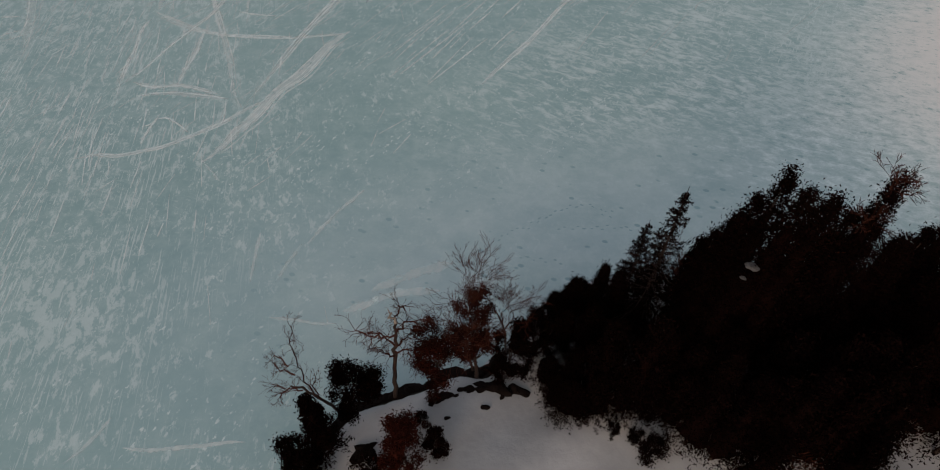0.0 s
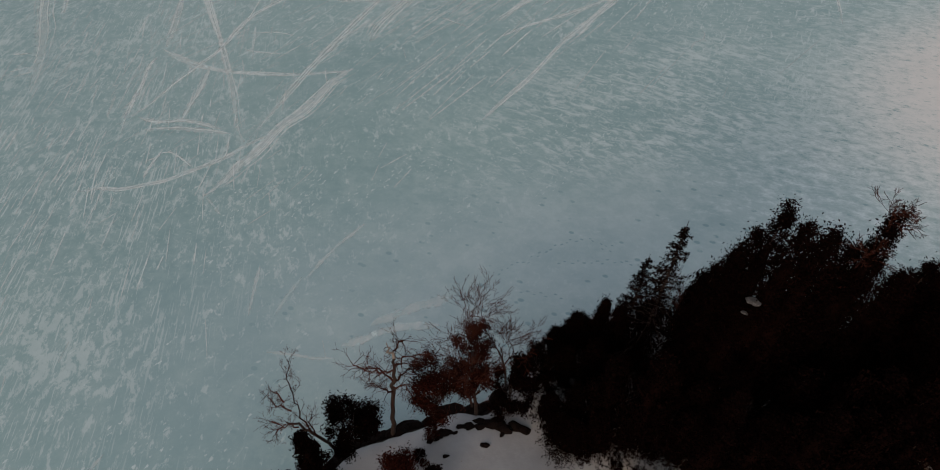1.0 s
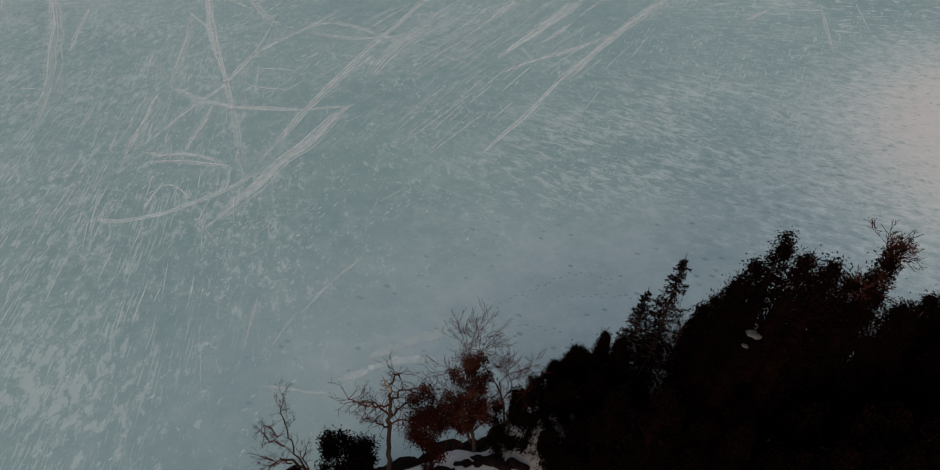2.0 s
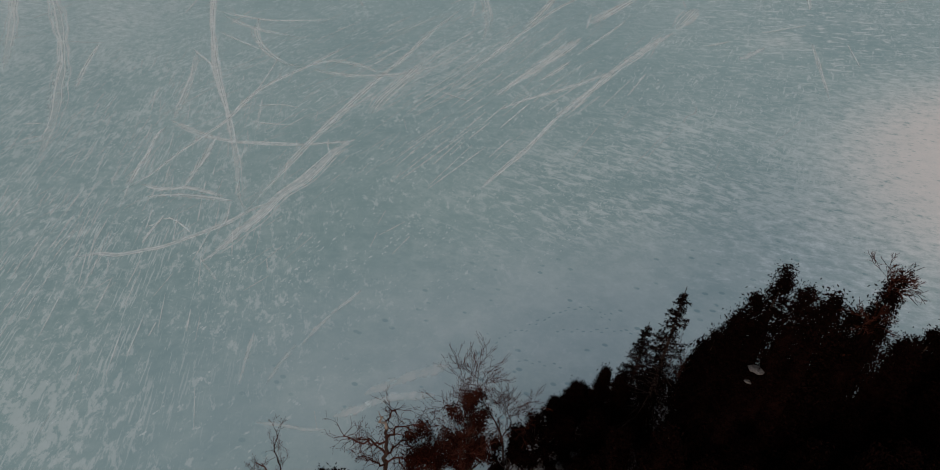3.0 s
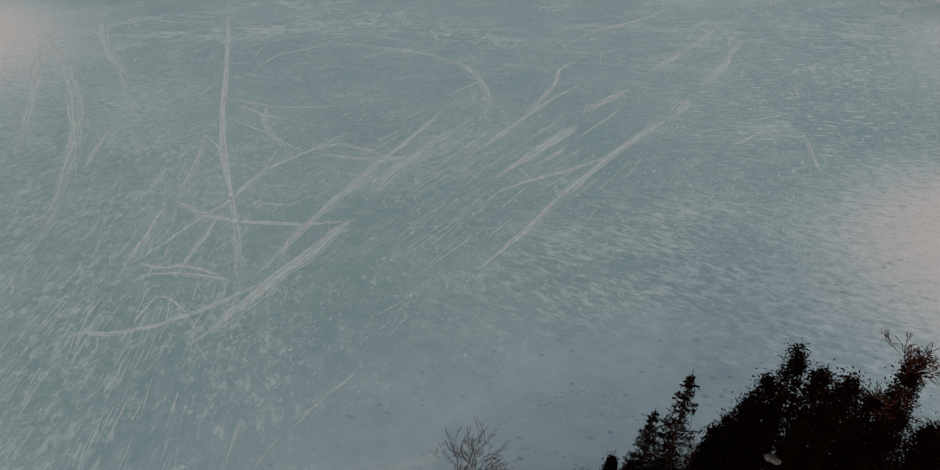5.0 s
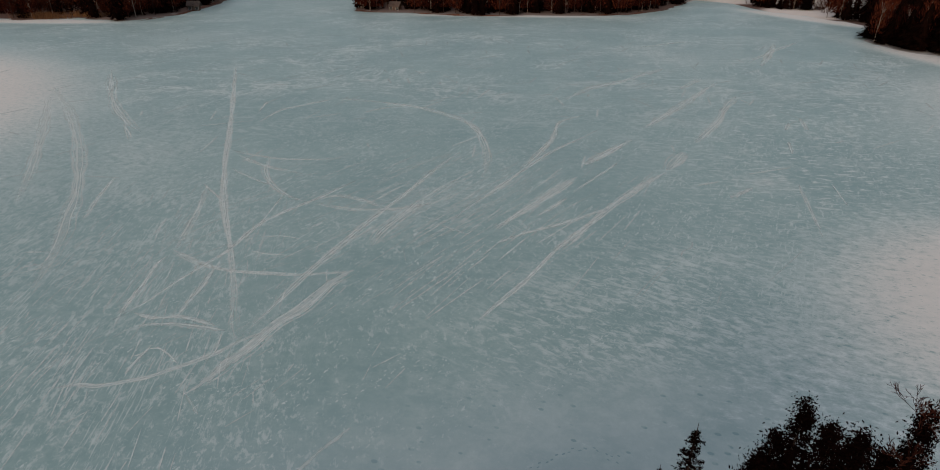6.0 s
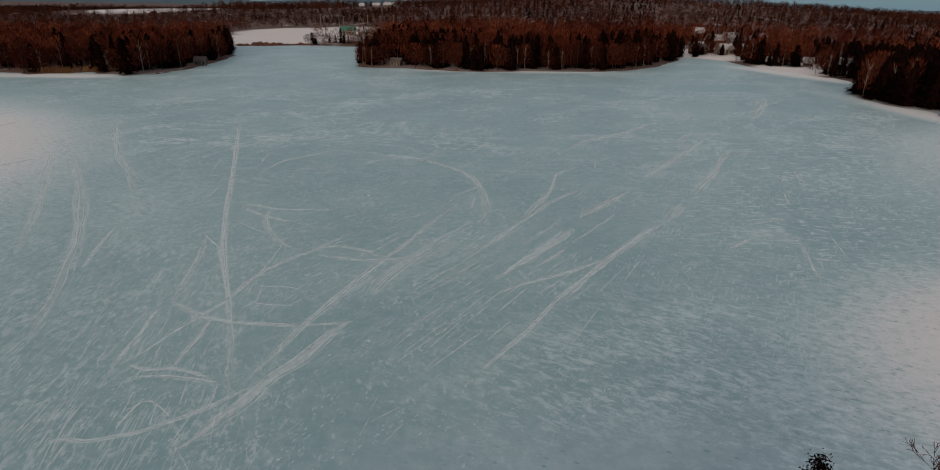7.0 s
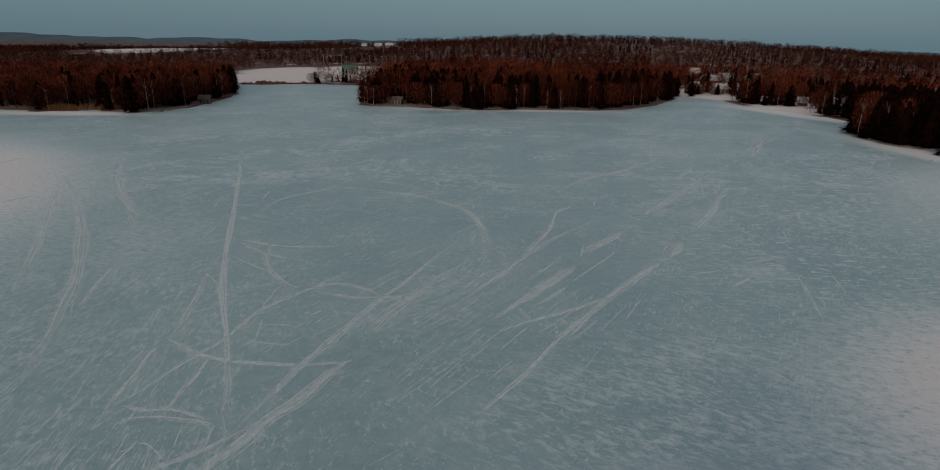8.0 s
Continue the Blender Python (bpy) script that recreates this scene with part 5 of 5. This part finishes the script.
# ---------------------------------------------------------------- houses and field by the far shore
def house(label, x, y, turn, w, d, h, wall, roof, windows=3, lift=0.35, chimney=False):
    """A cottage: walls, two roof slopes, door, framed windows. The front, under the eaves, faces -y before turning."""
    ob = empty("house", label, "house", "houses by the lake", pose(x, y, float(land(x, y)) - 0.2, 0, 0, turn))
    g = Geo()
    r = d * lift
    g.add([(-w / 2, -d / 2, 0), (w / 2, -d / 2, 0), (w / 2, d / 2, 0), (-w / 2, d / 2, 0), (-w / 2, -d / 2, h), (w / 2, -d / 2, h), (w / 2, d / 2, h), (-w / 2, d / 2, h), (-w / 2, 0, h + r), (w / 2, 0, h + r)],
          [(0, 1, 5, 4), (2, 3, 7, 6), (1, 2, 6, 9, 5), (3, 0, 4, 8, 7)])
    part("wall", g.mesh("wall", wall), ob)
    for side in (-1, 1):
        q, o = Geo(), 0.45
        e, z0, x0 = side * (d / 2 + o), h - o * 2 * lift, w / 2 + o
        q.add([(-x0, 0, h + r), (-x0, e, z0), (x0, e, z0), (x0, 0, h + r), (-x0, 0, h + r + 0.25), (-x0, e, z0 + 0.22), (x0, e, z0 + 0.22), (x0, 0, h + r + 0.25)],
              [(0, 1, 2, 3), (7, 6, 5, 4), (0, 4, 5, 1), (1, 5, 6, 2), (2, 6, 7, 3)])
        part("roof", q.mesh("roof", roof), ob)
    for k in range(windows):
        cx = (k + 0.5) * w / windows - w / 2
        win = Geo()
        if k == windows // 2:
            win.box(cx - 0.45, cx + 0.45, -d / 2 - 0.07, -d / 2 + 0.02, 0.2, 2.2)
            part("door", win.mesh("door", ROOF_DARK), ob)
            continue
        win.box(cx - 0.6, cx + 0.6, -d / 2 - 0.06, -d / 2 + 0.02, h * 0.5 - 0.65, h * 0.5 + 0.65)
        frame_ob = part("window", win.mesh("window", WHITE_SIDING), ob)
        pane = Geo()
        pane.box(cx - 0.48, cx + 0.48, -d / 2 - 0.08, -d / 2 - 0.05, h * 0.5 - 0.53, h * 0.5 + 0.53)
        part("pane", pane.mesh("pane", PANE), frame_ob)
    if chimney:
        c = Geo()
        c.box(w * 0.18, w * 0.18 + 0.7, -0.35, 0.35, h + r * 0.5, h + r + 0.9)
        part("chimney", c.mesh("chimney", BRICK_RED), ob)
    return ob


house("tall grey house with a snowy roof", 146, 398, 15, 7, 7, 3.4, GREY_SIDING, ROOF_SNOW, 3, 0.4, True)
house("low brown cottage with a snowy roof", 107, 288, 20, 7, 5.5, 2.6, BRICK_RED, ROOF_DARK)
house("white cottage with a snowy roof", 117.5, 284, 10, 6.5, 5.5, 2.8, WHITE_SIDING, ROOF_SNOW, 3, 0.35, True)
house("white house with a snowy roof", 147, 350, 15, 8, 7, 4.0, WHITE_SIDING, ROOF_SNOW)
house("brown house with a snowy roof", 133, 335, 5, 9, 7, 3.6, BRICK_RED, ROOF_SNOW)
house("grey house with a snowy roof", 164, 350, 20, 8, 7, 3.6, GREY_SIDING, ROOF_SNOW)
house("small cabin with a bright snowy roof", 128, 230, -25, 3.2, 3, 1.8, BRICK_RED, ROOF_SNOW, 3, 0.5)
house("low dark boathouse with snow on its roof", 119, 239, -32, 4.2, 3.4, 1.7, BRICK_RED, ROOF_SNOW)
house("long low brown lodge by the shore", 134, 217, -36, 10, 5, 2.4, BRICK_RED, ROOF_SNOW, 5)
house("brown cabin with a shingled roof by the ice", -27.3, 217.5, -15, 3.4, 3.0, 1.6, BRICK_RED, ROOF_DARK)
house("brown cabin with a snowy roof among trees", -95.2, 211, 10, 3.4, 3.0, 1.8, BRICK_RED, ROOF_DARK)
house("large white hall with a green metal roof", -82, 404, 0, 9, 8, 2.8, WHITE_SIDING, ROOF_GREEN, 5, 0.3)
for x, y, w in ((-139, 780, 6), (-124, 800, 9), (-112, 806, 6), (-104, 790, 7)):
    house("far white building with a snowy roof", x, y, x % 7 * 5 - 12, w, 8, 1.8, WHITE_SIDING, ROOF_SNOW)
house("white outbuilding with a snowy roof", -66, 402, 0, 17, 6, 2.2, WHITE_SIDING, ROOF_SNOW, 5)


def lamp_pole(x, y, h):
    ob = empty("light_pole", "tall weathered pole with a cross arm", "pole", "poles round the field", pose(x, y, float(land(x, y)), 0, 0, 20))
    g, c = Geo(), Geo()
    g.tube([(0, 0, -0.3), (0, 0, h * 0.5), (0, 0, h)], [0.22, 0.18, 0.14], 6)
    c.box(-1.1, 1.1, -0.08, 0.08, h - 0.7, h - 0.45)
    part("post", g.mesh("post", POLE), ob)
    part("cross_arm", c.mesh("cross_arm", POLE), ob)


for x, y in ((-113, 458), (-98, 452), (-90, 430), (-76, 446), (-66, 440), (-58, 452)):
    lamp_pole(x, y, 10.5)


def bank(points, width, height, label, material):
    """A low rounded strip of earth or reeds along a shore."""
    r = np.random.default_rng(int(abs(points[0][0]) * 10))
    p = np.array(points, float)
    run = np.concatenate([[0], np.cumsum(np.linalg.norm(np.diff(p, axis=0), axis=1))])
    along = np.arange(0, run[-1], 0.9)
    p = np.column_stack([np.interp(along, run, p[:, 0]), np.interp(along, run, p[:, 1])]) + r.normal(0, 0.13 * width ** 0.5, (len(along), 2))
    swell = np.clip(0.75 + 0.5 * np.convolve(r.normal(0, 1, len(along) + 4), np.ones(5) / 2.2, "valid"), 0.0, 1.8)
    v, f = [], []
    m = 7
    for k, q in enumerate(p):
        d = p[min(k + 1, len(p) - 1)] - p[max(k - 1, 0)]
        n = np.array([-d[1], d[0]]) / np.linalg.norm(d)
        for j in range(m):
            u = j / (m - 1)
            xy = q + n * (u - 0.5) * width * (0.5 + 0.5 * swell[k])
            v.append((xy[0], xy[1], -0.1 + max(0, float(land(*xy))) + height * math.sin(math.pi * u) * swell[k] * (0.8 + 0.3 * math.sin(k * 1.7 + j))))
    for k in range(len(p) - 1):
        for j in range(m - 1):
            f.append((k * m + j, (k + 1) * m + j, (k + 1) * m + j + 1, k * m + j + 1))
    ob = new("earth_bank", mesh_of("earth_bank", v, f, material, smooth=True))
    return tagged(ob, label, "bank", kind="structure")


bank([(-121, 309), (-114, 312), (-106, 315), (-98, 318), (-90, 320.5), (-84, 320)], 6, 1.0, "bare brown earth bank beside the inlet", EARTH)
bank([(-99, 180), (-96, 190), (-94.5, 200), (-95.5, 212), (-97, 226), (-98.5, 240)], 1.1, 0.3, "bare reddish earth at the foot of the trees", EARTH)
bank([(-20, 209.5), (-12, 206.5), (-4, 203.5), (3, 203), (12, 205)], 1.1, 0.3, "bare reddish earth at the foot of the trees", EARTH)
bank([(-40, 214), (-36, 213), (-31, 212.5)], 1.1, 0.3, "bare reddish earth at the foot of the trees", EARTH)
bank([(36, 208.5), (44, 209), (52, 212), (60, 218.5)], 1.6, 0.3, "bare reddish earth at the foot of the trees", EARTH)


def reeds(place, spread, count, seed):
    rng = np.random.default_rng(seed)
    xy = np.array(place) + rng.normal(0, 1, (count, 2)) * spread
    z = np.maximum(0, land(xy[:, 0], xy[:, 1]))
    h = rng.uniform(0.8, 2.2, count)
    a = rng.uniform(0, 6.3, count)
    w = np.column_stack([np.cos(a), np.sin(a), 0 * a]) * 0.06
    base = np.column_stack([xy, z - 0.05])
    tip = base + np.column_stack([rng.normal(0, 0.2, count), rng.normal(0, 0.2, count), h])
    v = np.stack([base - w, base + w, tip], 1).reshape(-1, 3)
    ob = new("reeds", mesh_of("reeds", v, np.arange(len(v)).reshape(-1, 3), REED))
    tagged(ob, "dry ochre reeds at the edge of the ice", "reeds", kind="stuff")


reeds((-129, 184), (3.2, 1.3), 1500, 3)
reeds((-117, 188), (4, 1.2), 500, 4)
